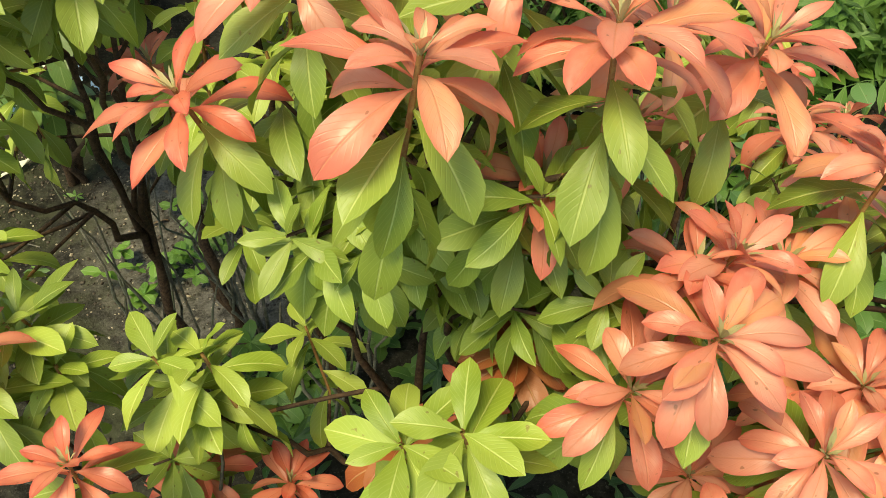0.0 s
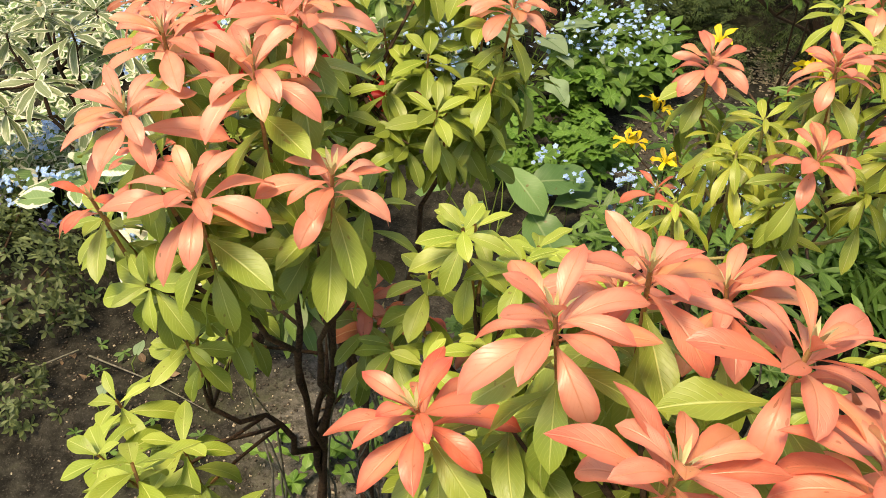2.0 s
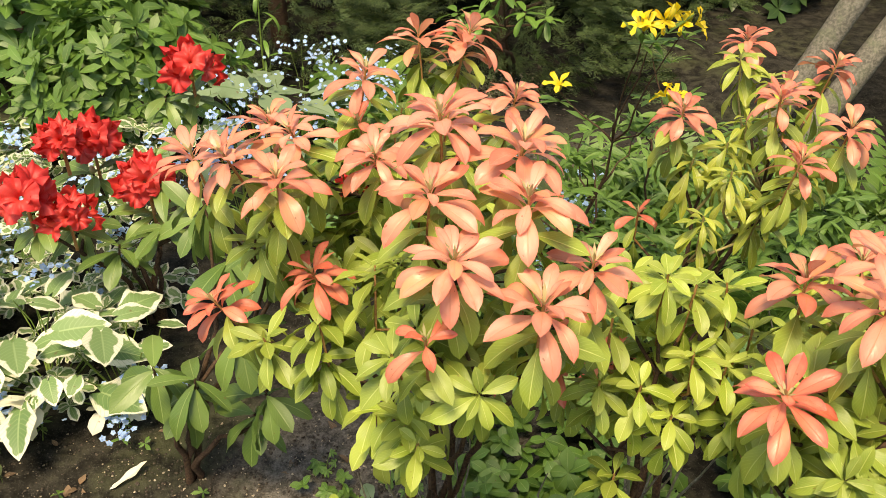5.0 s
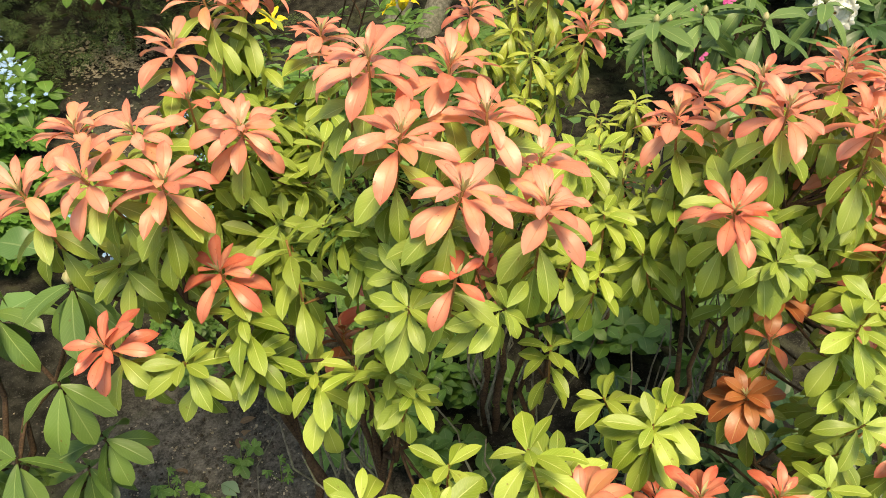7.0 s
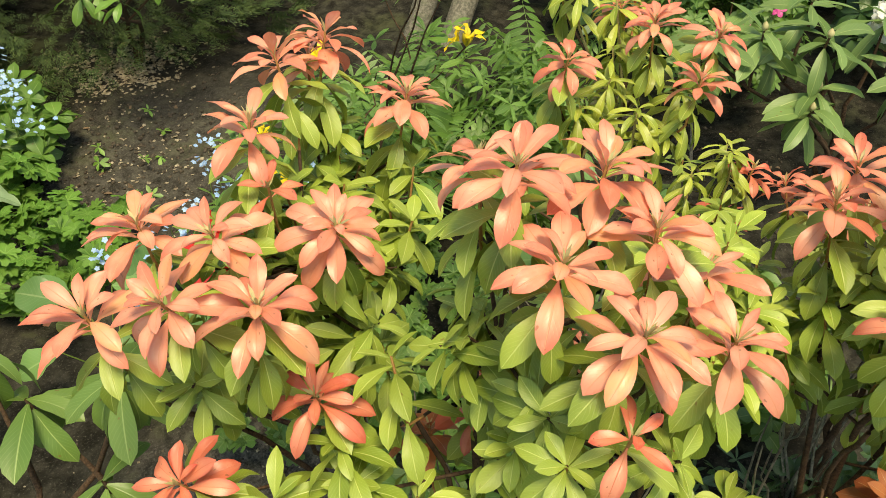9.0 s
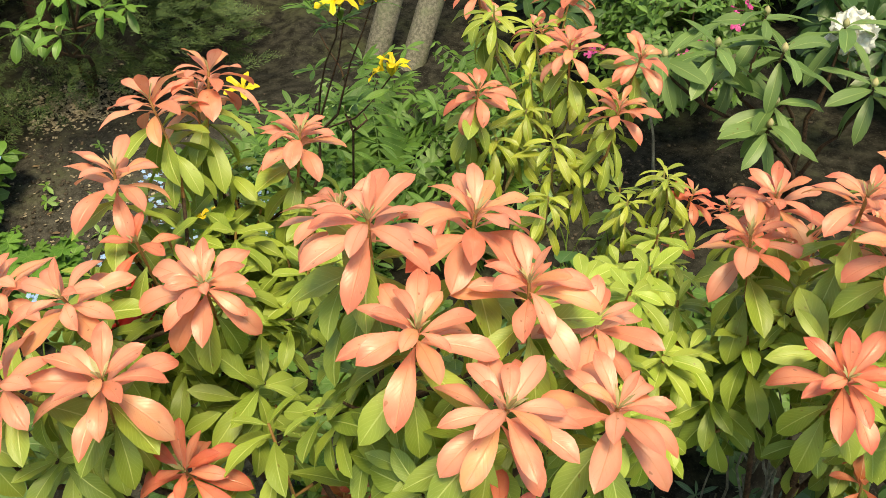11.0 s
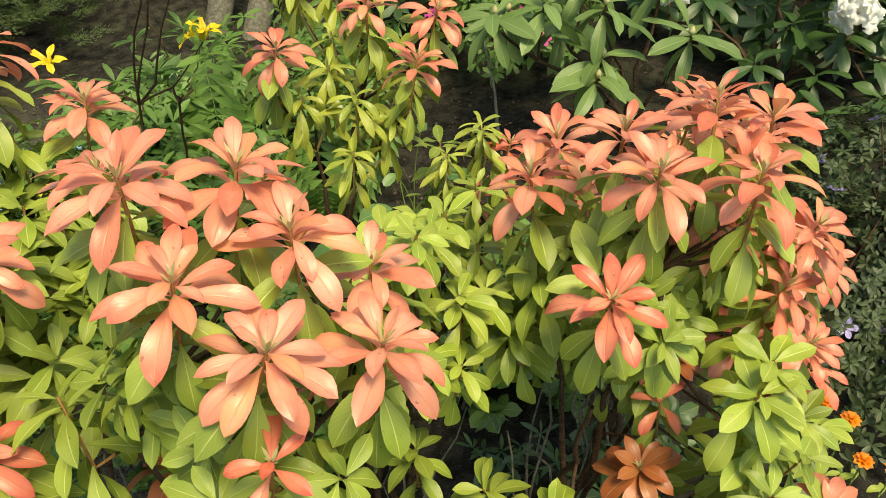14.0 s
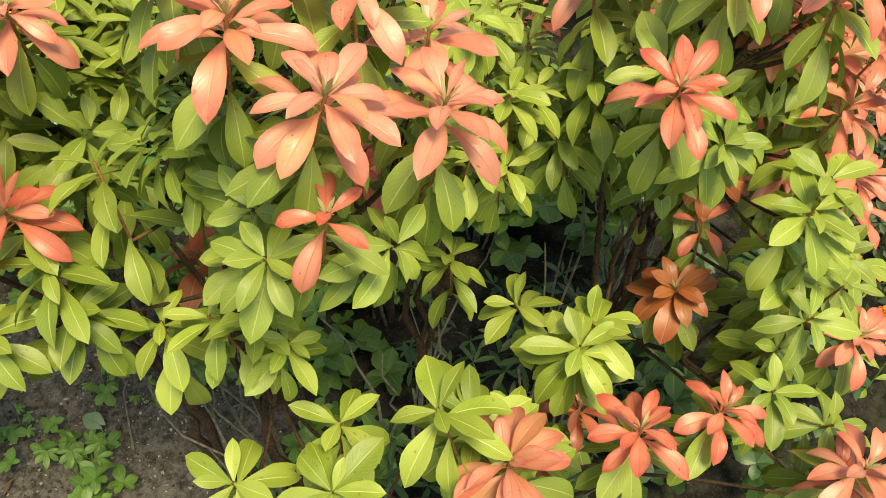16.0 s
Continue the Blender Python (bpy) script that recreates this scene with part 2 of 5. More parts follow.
def soil_material():
    m, nt, nodes, links, bsdf = material("dark garden soil")
    broad, mid, fine = noise_of(nt, 1.6, 4.0), noise_of(nt, 18, 5.0, 0.65), noise_of(nt, 150, 4.0, 0.7)
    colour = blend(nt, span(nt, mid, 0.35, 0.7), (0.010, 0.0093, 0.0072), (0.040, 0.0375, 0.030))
    colour = blend(nt, span(nt, fine, 0.54, 0.72, 0.0, 0.6), colour, (0.12, 0.112, 0.095))
    colour = blend(nt, span(nt, calc(nt, "MULTIPLY_ADD", mid, 0.5, broad), 0.74, 0.97, 0.0, 0.6), colour, (0.062, 0.07, 0.032))
    # Paler soil around two points: dry earth, with sunlight there painted into the colour.
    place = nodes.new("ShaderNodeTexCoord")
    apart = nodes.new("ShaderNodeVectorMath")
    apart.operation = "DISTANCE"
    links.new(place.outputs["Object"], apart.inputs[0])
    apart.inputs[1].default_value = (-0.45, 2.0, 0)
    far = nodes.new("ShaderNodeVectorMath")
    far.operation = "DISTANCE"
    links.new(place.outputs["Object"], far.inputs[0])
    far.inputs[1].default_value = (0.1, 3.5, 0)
    # dry: distance mask of the nearer sunlit-pale patch
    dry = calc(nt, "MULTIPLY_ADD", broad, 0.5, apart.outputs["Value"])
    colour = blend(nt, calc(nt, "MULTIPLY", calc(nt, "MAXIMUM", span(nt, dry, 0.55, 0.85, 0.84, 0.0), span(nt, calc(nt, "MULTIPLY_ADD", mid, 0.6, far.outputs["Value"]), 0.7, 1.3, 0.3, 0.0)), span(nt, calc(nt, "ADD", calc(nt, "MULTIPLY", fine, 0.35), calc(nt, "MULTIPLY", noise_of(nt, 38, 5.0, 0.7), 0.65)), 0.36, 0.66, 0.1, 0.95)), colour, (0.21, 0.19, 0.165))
    links.new(colour, bsdf.inputs["Base Color"])
    bsdf.inputs["Roughness"].default_value = 0.95
    bsdf.inputs["Specular IOR Level"].default_value = 0.1
    bump = nodes.new("ShaderNodeBump")
    bump.inputs["Strength"].default_value, bump.inputs["Distance"].default_value = 1.0, 0.012
    links.new(calc(nt, "ADD", calc(nt, "MULTIPLY", mid, 0.8), calc(nt, "MULTIPLY", fine, 0.35)), bump.inputs["Height"])
    links.new(bump.outputs[0], bsdf.inputs["Normal"])
    return m


M_CORAL = leaf_material("coral young leaf", (0.73, 0.212, 0.13), (0.83, 0.388, 0.27), (0.66, 0.12, 0.08), (0.76, 0.28, 0.16), 0.38, 0.36, blotch=0.6, gloss=0.7, edge=0.5, vein=0.08, odd=(0.78, 0.37, 0.17), rib_width=0.025)
M_PALECORAL = leaf_material("pale coral young leaf", (0.78, 0.258, 0.162), (0.88, 0.442, 0.315), (0.70, 0.15, 0.10), (0.80, 0.33, 0.20), 0.38, 0.36, blotch=0.6, gloss=0.7, edge=0.45, vein=0.08, odd=(0.80, 0.40, 0.19), rib_width=0.025)
M_RED = leaf_material("red young leaf", (0.74, 0.165, 0.095), (0.84, 0.33, 0.21), (0.56, 0.06, 0.045), (0.74, 0.18, 0.10), 0.38, 0.36, blotch=0.6, gloss=0.7, edge=0.5, vein=0.08, rib_width=0.025)
M_GREEN = leaf_material("olive green leaf", (0.172, 0.25, 0.033), (0.30, 0.375, 0.066), (0.25, 0.32, 0.046), (0.48, 0.545, 0.17), 0.44, 0.2, gloss=0.5)
M_LIME = leaf_material("lime green young leaf", (0.225, 0.315, 0.036), (0.38, 0.455, 0.088), (0.33, 0.40, 0.06), (0.56, 0.62, 0.20), 0.44, 0.22, gloss=0.5)
M_DULL = leaf_material("dull yellow-green leaf", (0.21, 0.28, 0.03), (0.41, 0.45, 0.07), (0.35, 0.40, 0.05), (0.56, 0.57, 0.22), 0.4, 0.24)
M_DEEP = leaf_material("deep green leaf", (0.10, 0.18, 0.05), (0.17, 0.26, 0.085), (0.13, 0.21, 0.06), (0.30, 0.38, 0.14), 0.42, 0.25, gloss=0.4)
M_HERB = leaf_material("fresh green herb leaf", (0.065, 0.15, 0.024), (0.125, 0.24, 0.042), (0.10, 0.20, 0.034), (0.20, 0.30, 0.09), 0.5, 0.3, scale=0.6)
M_GERANIUM = leaf_material("bright geranium leaf", (0.07, 0.17, 0.025), (0.13, 0.26, 0.045), (0.10, 0.21, 0.035), (0.17, 0.30, 0.07), 0.55, 0.3, gloss=0.3)
M_CREAM = leaf_material("cream-edged green leaf", (0.12, 0.23, 0.07), (0.20, 0.32, 0.12), (0.20, 0.30, 0.10), (0.32, 0.42, 0.18), 0.45, 0.3, rim=(0.73, 0.74, 0.58), rim_at=0.27)
M_CREAM_NARROW = leaf_material("cream-edged grey-green leaf", (0.13, 0.18, 0.08), (0.22, 0.27, 0.13), (0.19, 0.24, 0.11), (0.32, 0.36, 0.19), 0.42, 0.25, rim=(0.66, 0.66, 0.50), rim_at=0.35)
M_HEART = leaf_material("green heart leaf with cream margin", (0.10, 0.20, 0.06), (0.20, 0.32, 0.12), (0.15, 0.26, 0.09), (0.30, 0.42, 0.18), 0.48, 0.3, rim=(0.76, 0.76, 0.60), rim_at=0.31, scale=0.6, vein=0.4)
M_DRY = leaf_material("dry brown leaf", (0.085, 0.052, 0.03), (0.20, 0.13, 0.075), (0.16, 0.08, 0.03), (0.30, 0.20, 0.10), 0.8, 0.1)
M_THUJA = leaf_material("dark conifer spray", (0.022, 0.05, 0.016), (0.075, 0.125, 0.034), (0.34, 0.40, 0.13), (0.12, 0.18, 0.05), 0.6, 0.2)
M_BARK = bark_material("reddish brown bark", (0.035, 0.021, 0.014), (0.10, 0.06, 0.036), 2.0)
M_FAWN = bark_material("pale yellowish twig", (0.30, 0.24, 0.09), (0.42, 0.36, 0.16), 3.0, 0.6)
M_TWIG = bark_material("young reddish twig", (0.28, 0.12, 0.05), (0.36, 0.22, 0.08), 3.0, 0.6)
M_TRUNK = bark_material("grey tree bark", (0.10, 0.095, 0.075), (0.24, 0.22, 0.18), 0.8, 0.9, (0.15, 0.17, 0.10))
M_REDPETAL = petal_material("scarlet petal", (0.66, 0.03, 0.03), (0.78, 0.08, 0.065), (0.25, 0.004, 0.004))
M_YELLOW = petal_material("golden yellow petal", (0.85, 0.60, 0.02), (0.90, 0.68, 0.05), (0.85, 0.45, 0.01))
M_YELLOWBUD = petal_material("greenish yellow bud", (0.62, 0.55, 0.05), (0.75, 0.60, 0.05), (0.45, 0.45, 0.08))
M_BLUE = petal_material("sky blue petal", (0.27, 0.47, 0.85), (0.40, 0.60, 0.90), (0.85, 0.80, 0.50))
M_LILAC = petal_material("lilac petal", (0.40, 0.33, 0.72), (0.52, 0.45, 0.80), (0.60, 0.5, 0.8))
M_WHITE = petal_material("white petal", (0.80, 0.80, 0.74), (0.85, 0.84, 0.80), (0.75, 0.75, 0.55))
M_PINK = petal_material("magenta petal", (0.65, 0.06, 0.30), (0.72, 0.12, 0.40), (0.5, 0.03, 0.2))
M_ORANGE = petal_material("orange petal", (0.85, 0.22, 0.01), (0.90, 0.32, 0.02), (0.7, 0.12, 0.01))
M_BUD = leaf_material("pale bud scale", (0.42, 0.40, 0.18), (0.5, 0.45, 0.24), (0.4, 0.3, 0.15), (0.5, 0.45, 0.25), 0.55, 0.15)
M_DULLAZ = leaf_material("small olive leaf", (0.048, 0.08, 0.026), (0.145, 0.185, 0.062), (0.15, 0.20, 0.055), (0.24, 0.26, 0.10), 0.5, 0.25)
M_DARKAZ = leaf_material("small dark leaf", (0.03, 0.055, 0.018), (0.06, 0.09, 0.028), (0.06, 0.08, 0.03), (0.1, 0.12, 0.05), 0.5, 0.2)
M_FRESH = leaf_material("bright fresh leaf", (0.09, 0.205, 0.03), (0.17, 0.31, 0.055), (0.13, 0.25, 0.045), (0.26, 0.39, 0.12), 0.42, 0.3, scale=0.5)
M_BACK = leaf_material("mid-green broad leaf", (0.06, 0.15, 0.025), (0.13, 0.255, 0.045), (0.10, 0.20, 0.035), (0.22, 0.34, 0.10), 0.42, 0.3, scale=0.5)
# Green leaf with the shade of the rear and undergrowth put into its colour.
M_SHADED = leaf_material("leaf darkened for shade", (0.03, 0.075, 0.018), (0.05, 0.11, 0.025), (0.05, 0.1, 0.02), (0.1, 0.16, 0.06), 0.42, 0.2, scale=0.5)
M_SILVER = leaf_material("silvery green leaf", (0.20, 0.30, 0.16), (0.28, 0.38, 0.22), (0.24, 0.34, 0.18), (0.12, 0.22, 0.08), 0.5, 0.3, scale=0.6)
M_ROUND = leaf_material("broad mid-green leaf", (0.09, 0.20, 0.055), (0.14, 0.26, 0.08), (0.12, 0.22, 0.06), (0.24, 0.34, 0.14), 0.42, 0.3, scale=0.5)
M_PALE = leaf_material("bleached pale leaf", (0.72, 0.70, 0.56), (0.78, 0.77, 0.66), (0.66, 0.62, 0.48), (0.62, 0.62, 0.44), 0.6, 0.25, scale=0.6)
M_STALK = bark_material("green stalk", (0.10, 0.17, 0.03), (0.17, 0.24, 0.06), 3.0, 0.55)
M_BROWN = leaf_material("coppery brown-red leaf", (0.36, 0.10, 0.035), (0.48, 0.17, 0.06), (0.34, 0.07, 0.03), (0.50, 0.26, 0.12), 0.4, 0.25)
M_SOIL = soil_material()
# Pale colour of loose litter, and of chips that imitate sun dapples.
M_LITTER_FLECK = bark_material("pale dry litter and sun flecks", (0.16, 0.125, 0.085), (0.50, 0.43, 0.32), 1.0, 0.9)
M_CRUMB = bark_material("soil crumb", (0.03, 0.023, 0.018), (0.11, 0.09, 0.07), 1.0, 0.95)

# ---- leaf meshes, shared by all leaves of a kind ----
ARCHES = (0.3, 0.85, 1.4, 2.0)


def leaf_set(name, mat, width, **kw):
    made = []
    for i, arch in enumerate(ARCHES):
        for k in range(3):
            r = random.Random(i * 7 + k)
            form = leaf_form(width * r.uniform(0.86, 1.12), arch + r.uniform(-0.1, 0.1), wave=r.uniform(-0.2, 0.2), twist=r.uniform(-0.3, 0.3), **kw)
            made.append((form, make_mesh(name, form[0], form[1], mat, form[2]) if mat else None))
    return made


CORAL_LEAVES = leaf_set("coral_leaf", M_CORAL, 0.318, a=1.85, b=0.95, fold=0.40, seg=10)
PALE_LEAVES = leaf_set("coral_leaf", M_PALECORAL, 0.318, a=1.85, b=0.95, fold=0.40, seg=10)
RED_LEAVES = leaf_set("red_leaf", M_RED, 0.318, a=1.85, b=0.95, fold=0.40, seg=10)
GREEN_LEAVES = leaf_set("green_leaf", M_GREEN, 0.36, a=1.5, b=1.0, fold=0.4, seg=8)
LIME_LEAVES = leaf_set("lime_leaf", M_LIME, 0.385, a=1.5, b=0.95, fold=0.4, seg=8)
DULL_LEAVES = leaf_set("dull_leaf", M_DULL, 0.25, a=1.5, b=1.0, fold=0.45, seg=8)
M_GLOSSY = leaf_material("glossy dark green leaf", (0.09, 0.17, 0.035), (0.16, 0.255, 0.06), (0.12, 0.20, 0.045), (0.26, 0.34, 0.12), 0.42, 0.2, gloss=0.5)
M_LEATHER = leaf_material("dull leathery green leaf", (0.075, 0.145, 0.03), (0.15, 0.24, 0.055), (0.12, 0.19, 0.042), (0.25, 0.33, 0.11), 0.4, 0.2, gloss=0.5)
DULLGREEN_LEAVES = leaf_set("dark_leaf", M_LEATHER, 0.34, a=1.0, b=0.65)
SHADE_LEAVES = leaf_set("shade_leaf", M_SHADED, 0.34, a=1.0, b=0.65)
DARK_LEAVES = leaf_set("dark_leaf", M_GLOSSY, 0.34, a=1.0, b=0.65)
BIG_LEAVES = leaf_set("big_leaf", M_DEEP, 0.28, a=1.0, b=0.75)
EDGED_LEAVES = leaf_set("edged_leaf", M_CREAM_NARROW, 0.22, a=1.0, b=0.7)
FRESH_LEAVES = leaf_set("fresh_leaf", M_FRESH, 0.36)
BROWN_LEAVES = leaf_set("brown_leaf", M_BROWN, 0.40)
SILVER_LEAVES = leaf_set("silver_leaf", M_SILVER, 0.78, heart=True, fold=0.2, across=8, seg=11)
ROUND_LEAVES = leaf_set("round_leaf", M_ROUND, 0.62, fold=0.25, a=0.7, b=0.55)
BROAD = [leaf_form(0.62, a_, 0.25, 0.8, 0.65, 4, 0.2, across=4) for a_ in (0.2, 0.5, 0.9)]
HEART_LEAVES = leaf_set("heart_leaf", M_HEART, 0.80, heart=True, fold=0.14, across=8, seg=11)


def pick(leaves, arch, rng):
    i = min(range(len(ARCHES)), key=lambda k: abs(ARCHES[k] - arch))
    return leaves[i * 3 + rng.randrange(3)]


# ---- ground ----
def ground():
    def axis(lo, hi, step):
        near = np.arange(lo, hi, step)
        far = np.cumsum(0.06 * 1.35 ** np.arange(1, 25))
        return np.concatenate([lo - far[::-1], near, near[-1] + far])

    xs, ys = axis(-4.0, 4.0, 0.035), axis(0.0, 6.0, 0.035)
    X, Y = np.meshgrid(xs, ys)
    Z = ground_z(X, Y)
    far = np.maximum(np.abs(X) - 5, 0) + np.maximum(np.abs(Y - 3) - 4, 0)
    Z = Z / (1 + far)
    n = len(xs)
    idx = np.arange(len(xs) * len(ys)).reshape(len(ys), n)
    faces = np.stack([idx[:-1, :-1], idx[:-1, 1:], idx[1:, 1:], idx[1:, :-1]], -1).reshape(-1, 4)
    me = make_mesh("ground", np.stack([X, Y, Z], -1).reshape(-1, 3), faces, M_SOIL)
    tagged(new("ground", me), "dark crumbly bare garden soil of the flower bed", "ground", kind="structure")


ground()


# ---- pieris shrubs ----
def pieris_shoot(shrub, root, tip, axis, kind, size, rng, greens=12, pieces=True, mass=None, count=None):
    """One shoot: a stem with a whorl of young leaves at its tip and older green leaves below."""
    young = {"p": PALE_LEAVES, "c": CORAL_LEAVES, "r": RED_LEAVES, "l": LIME_LEAVES, "g": GREEN_LEAVES, "d": DULL_LEAVES, "s": RED_LEAVES, "b": BROWN_LEAVES}[kind]
    old = {"p": GREEN_LEAVES, "c": GREEN_LEAVES, "r": GREEN_LEAVES, "l": LIME_LEAVES, "g": GREEN_LEAVES, "d": DULL_LEAVES, "s": GREEN_LEAVES, "b": GREEN_LEAVES}[kind]
    names = {"p": "coral_leaf", "c": "coral_leaf", "r": "red_leaf", "s": "red_leaf", "b": "copper_leaf"}
    if kind == "s":
        size, greens, count = size * 0.8, 5, 6
    tip = Vector(tip)
    axis = Vector(axis).normalized()
    neck = tip - axis * 0.10 * size / 0.075
    pts = bent(root, neck, 0.10, 5, rng) + [neck.lerp(tip, 0.5), tip]
    origin = tuple(tip)
    stem = None
    if pieces:
        rod = tube("shoot", pts, 0.0033, 0.002, M_FAWN if kind == "d" else M_BARK, origin, 5, 0.1, rng)
        rod.materials.append(M_FAWN if kind == "d" else M_TWIG)
        for face in rod.polygons[len(rod.polygons) - 15:]:
            face.material_index = 1
        stem = attach("shoot", rod, shrub, Matrix.Translation(tip), {"p": "shoot with a pale coral whorl of young leaves", "c": "shoot with a coral-red whorl of young leaves", "r": "shoot with a deep red whorl of young leaves", "l": "shoot with lime-green young leaves", "g": "shoot with olive-green leaves", "d": "shoot with dull yellow-green leaves", "s": "young shoot with a few red leaves", "b": "shoot with coppery brown leaves"}[kind])

    def put(leaves, m, arch, name):
        form, mesh = pick(leaves, arch, rng)
        if pieces:
            attach(name, mesh, stem, m)
        else:
            mass[id(leaves)].add(form, m)

    young_red = kind in "crsbp"
    n = count or (rng.randint(15, 19) if kind in "pc" else rng.randint(14, 17) if young_red else rng.randint(11, 13) if kind == "d" else rng.randint(8, 10))
    spin = rng.uniform(0, 6.28)
    for i in range(n):
        s = i / (n - 1)
        el = radians((62 - 42 * s ** 0.8 if young_red else 34 - 50 * s if kind == "d" else 36 - 42 * s) + rng.uniform(-11, 11))
        length = size * (0.62 + 0.40 * min(1, s * 1.4)) * rng.uniform(0.82, 1.12)
        arch = 0.75 + 0.65 * s + rng.uniform(-0.4, 0.4) if young_red else (0.75 if kind == "d" else 0.3) + 0.5 * s + rng.uniform(-0.2, 0.3)
        put(young, turn_to(axis, spin + i * GOLDEN + rng.uniform(-0.25, 0.25), el, tip - axis * size * 0.36 * s, length, rng.uniform(-0.25, 0.25)), arch, names.get(kind, "leaf"))
    for i in range(greens):
        s = i / max(1, greens - 1)
        el = radians((-4 - 36 * s if kind == "d" else -6 - 40 * s) + rng.uniform(-11, 11))
        length = size * rng.uniform(0.9, 1.14)
        along = size * (0.5 + (0.7 if kind == "d" else 0.95) * s)
        put(old, turn_to(axis, spin + 1 + i * GOLDEN + rng.uniform(-0.25, 0.25), el, tip - axis * along, length, rng.uniform(-0.25, 0.25)), 0.45 + 0.5 * s + rng.uniform(-0.25, 0.3), "leaf")
    if pieces and kind in "crsbp":
        bud = Mass()
        for k in range(7):
            bud.add(BUD_FORM, turn_to(axis, k * GOLDEN, radians(rng.uniform(60, 86)), (0, 0, 0), size * rng.uniform(0.22, 0.4)))
        attach("bud", bud.mesh("bud", M_BUD), stem, Matrix.Translation(tip - axis * 0.004), "tiny yellow-green buds in the whorl's heart")


BUD_FORM = leaf_form(0.16, 0.2, 0.5, seg=3, across=2)


def pieris(base, limbs, tips, label, seed, spread=0.55, fillers=(), size=0.079, group="pieris shrubs"):
    rng = random.Random(seed)
    base = Vector(base)
    base.z = gz(base.x, base.y)
    shrub = thing("pieris_shrub", base, label, "shrub", group)
    nodes = []
    top = sum((Vector(p) for p in limbs), Vector()) / len(limbs)
    forks = []
    for k in range(2 if len(limbs) > 3 else 1):
        aim = sum((Vector(p) for p in limbs[k::2]), Vector()) / len(limbs[k::2])
        fork = base.lerp(aim.lerp(top, 0.3), 0.42)
        fork.z = base.z + (top.z - base.z) * rng.uniform(0.40, 0.52)
        pts = rising(base + Vector((rng.uniform(-0.02, 0.02), rng.uniform(-0.02, 0.02), -0.03)), fork, 8, rng)
        attach("trunk", tube("trunk", pts, 0.0115, 0.0075, M_BARK, base, 8, 0.16, rng), shrub, Matrix.Translation(base), "reddish-brown woody main stem")
        forks.append(fork)
    for x, y, z in limbs:
        end = Vector((x, y, z))
        fork = min(forks, key=lambda p: (p - end).length)
        pts = rising(fork, end, 8, rng)
        attach("limb", tube("limb", pts, 0.0062, 0.0034, M_BARK, base, 7, 0.14, rng), shrub, Matrix.Translation(base), "reddish-brown woody limb")
        nodes += pts[2:]
    for _ in range(9):
        a, r = rng.uniform(0, 6.28), rng.uniform(0.03, 0.20)
        end = base + Vector((r * math.cos(a), r * math.sin(a), rng.uniform(0.45, 0.8)))
        attach("bare_stem", tube("bare_stem", rising(base + Vector((0.2 * r * math.cos(a), 0.2 * r * math.sin(a), -0.02)), end, 7, rng, 0.012), 0.0045, 0.0015, M_TRUNK, base, 5, 0.2, rng), shrub, Matrix.Translation(base))
    heart = sum((Vector(t[:3]) for t in tips), Vector()) / len(tips)
    mass = {id(GREEN_LEAVES): Mass(), id(LIME_LEAVES): Mass(), id(DULL_LEAVES): Mass()}
    for x, y, z, kind, *scale in tips:
        tip = Vector((x, y, z))
        root = min(nodes, key=lambda p: (p - tip).length + max(0, p.z - tip.z + 0.12) * 5)
        out = Vector((x - heart.x, y - heart.y, 0)) * spread * 2.0
        axis = UP + Vector((max(-0.32, min(0.32, out.x)), max(-0.32, min(0.32, out.y)), 0)) + Vector((rng.uniform(-0.2, 0.2), rng.uniform(-0.2, 0.2), 0))
        pieris_shoot(shrub, root, tip, axis, kind, size * (scale or (1,))[0] * rng.uniform(0.94, 1.08), rng, 11 if kind in "crsbp" else 6)
    for x, y, z, rx, ry, rz, n, kind in fillers:
        for _ in range(n):
            a, r = rng.uniform(0, 6.28), math.sqrt(rng.random())
            tip = Vector((x + rx * r * math.cos(a), y + ry * r * math.sin(a), z + rng.uniform(-rz, rz)))
            axis = UP + Vector((math.cos(a), math.sin(a), 0)) * r * 0.8 + Vector((rng.uniform(-0.3, 0.3), rng.uniform(-0.3, 0.3), 0))
            pieris_shoot(shrub, base, tip, axis, kind, size * rng.uniform(0.8, 1.05), rng, 8, False, mass)
            stem = bent(min(nodes, key=lambda p: (p - tip).length), tip, 0.1, 4, rng)
            attach("twig", tube("twig", stem, 0.0035, 0.0018, M_BARK, base, 4, 0.1, rng), shrub, Matrix.Translation(base))
    for leaves, mat, what in ((GREEN_LEAVES, M_GREEN, "olive-green"), (LIME_LEAVES, M_LIME, "lime-green"), (DULL_LEAVES, M_DULL, "dull yellow-green")):
        gathered = mass[id(leaves)]
        if gathered.n:
            attach("lower_foliage", gathered.mesh("lower_foliage", mat, base), shrub, Matrix.Translation(base), "dense older " + what + " leaves inside the shrub", "stuff")
    return shrub


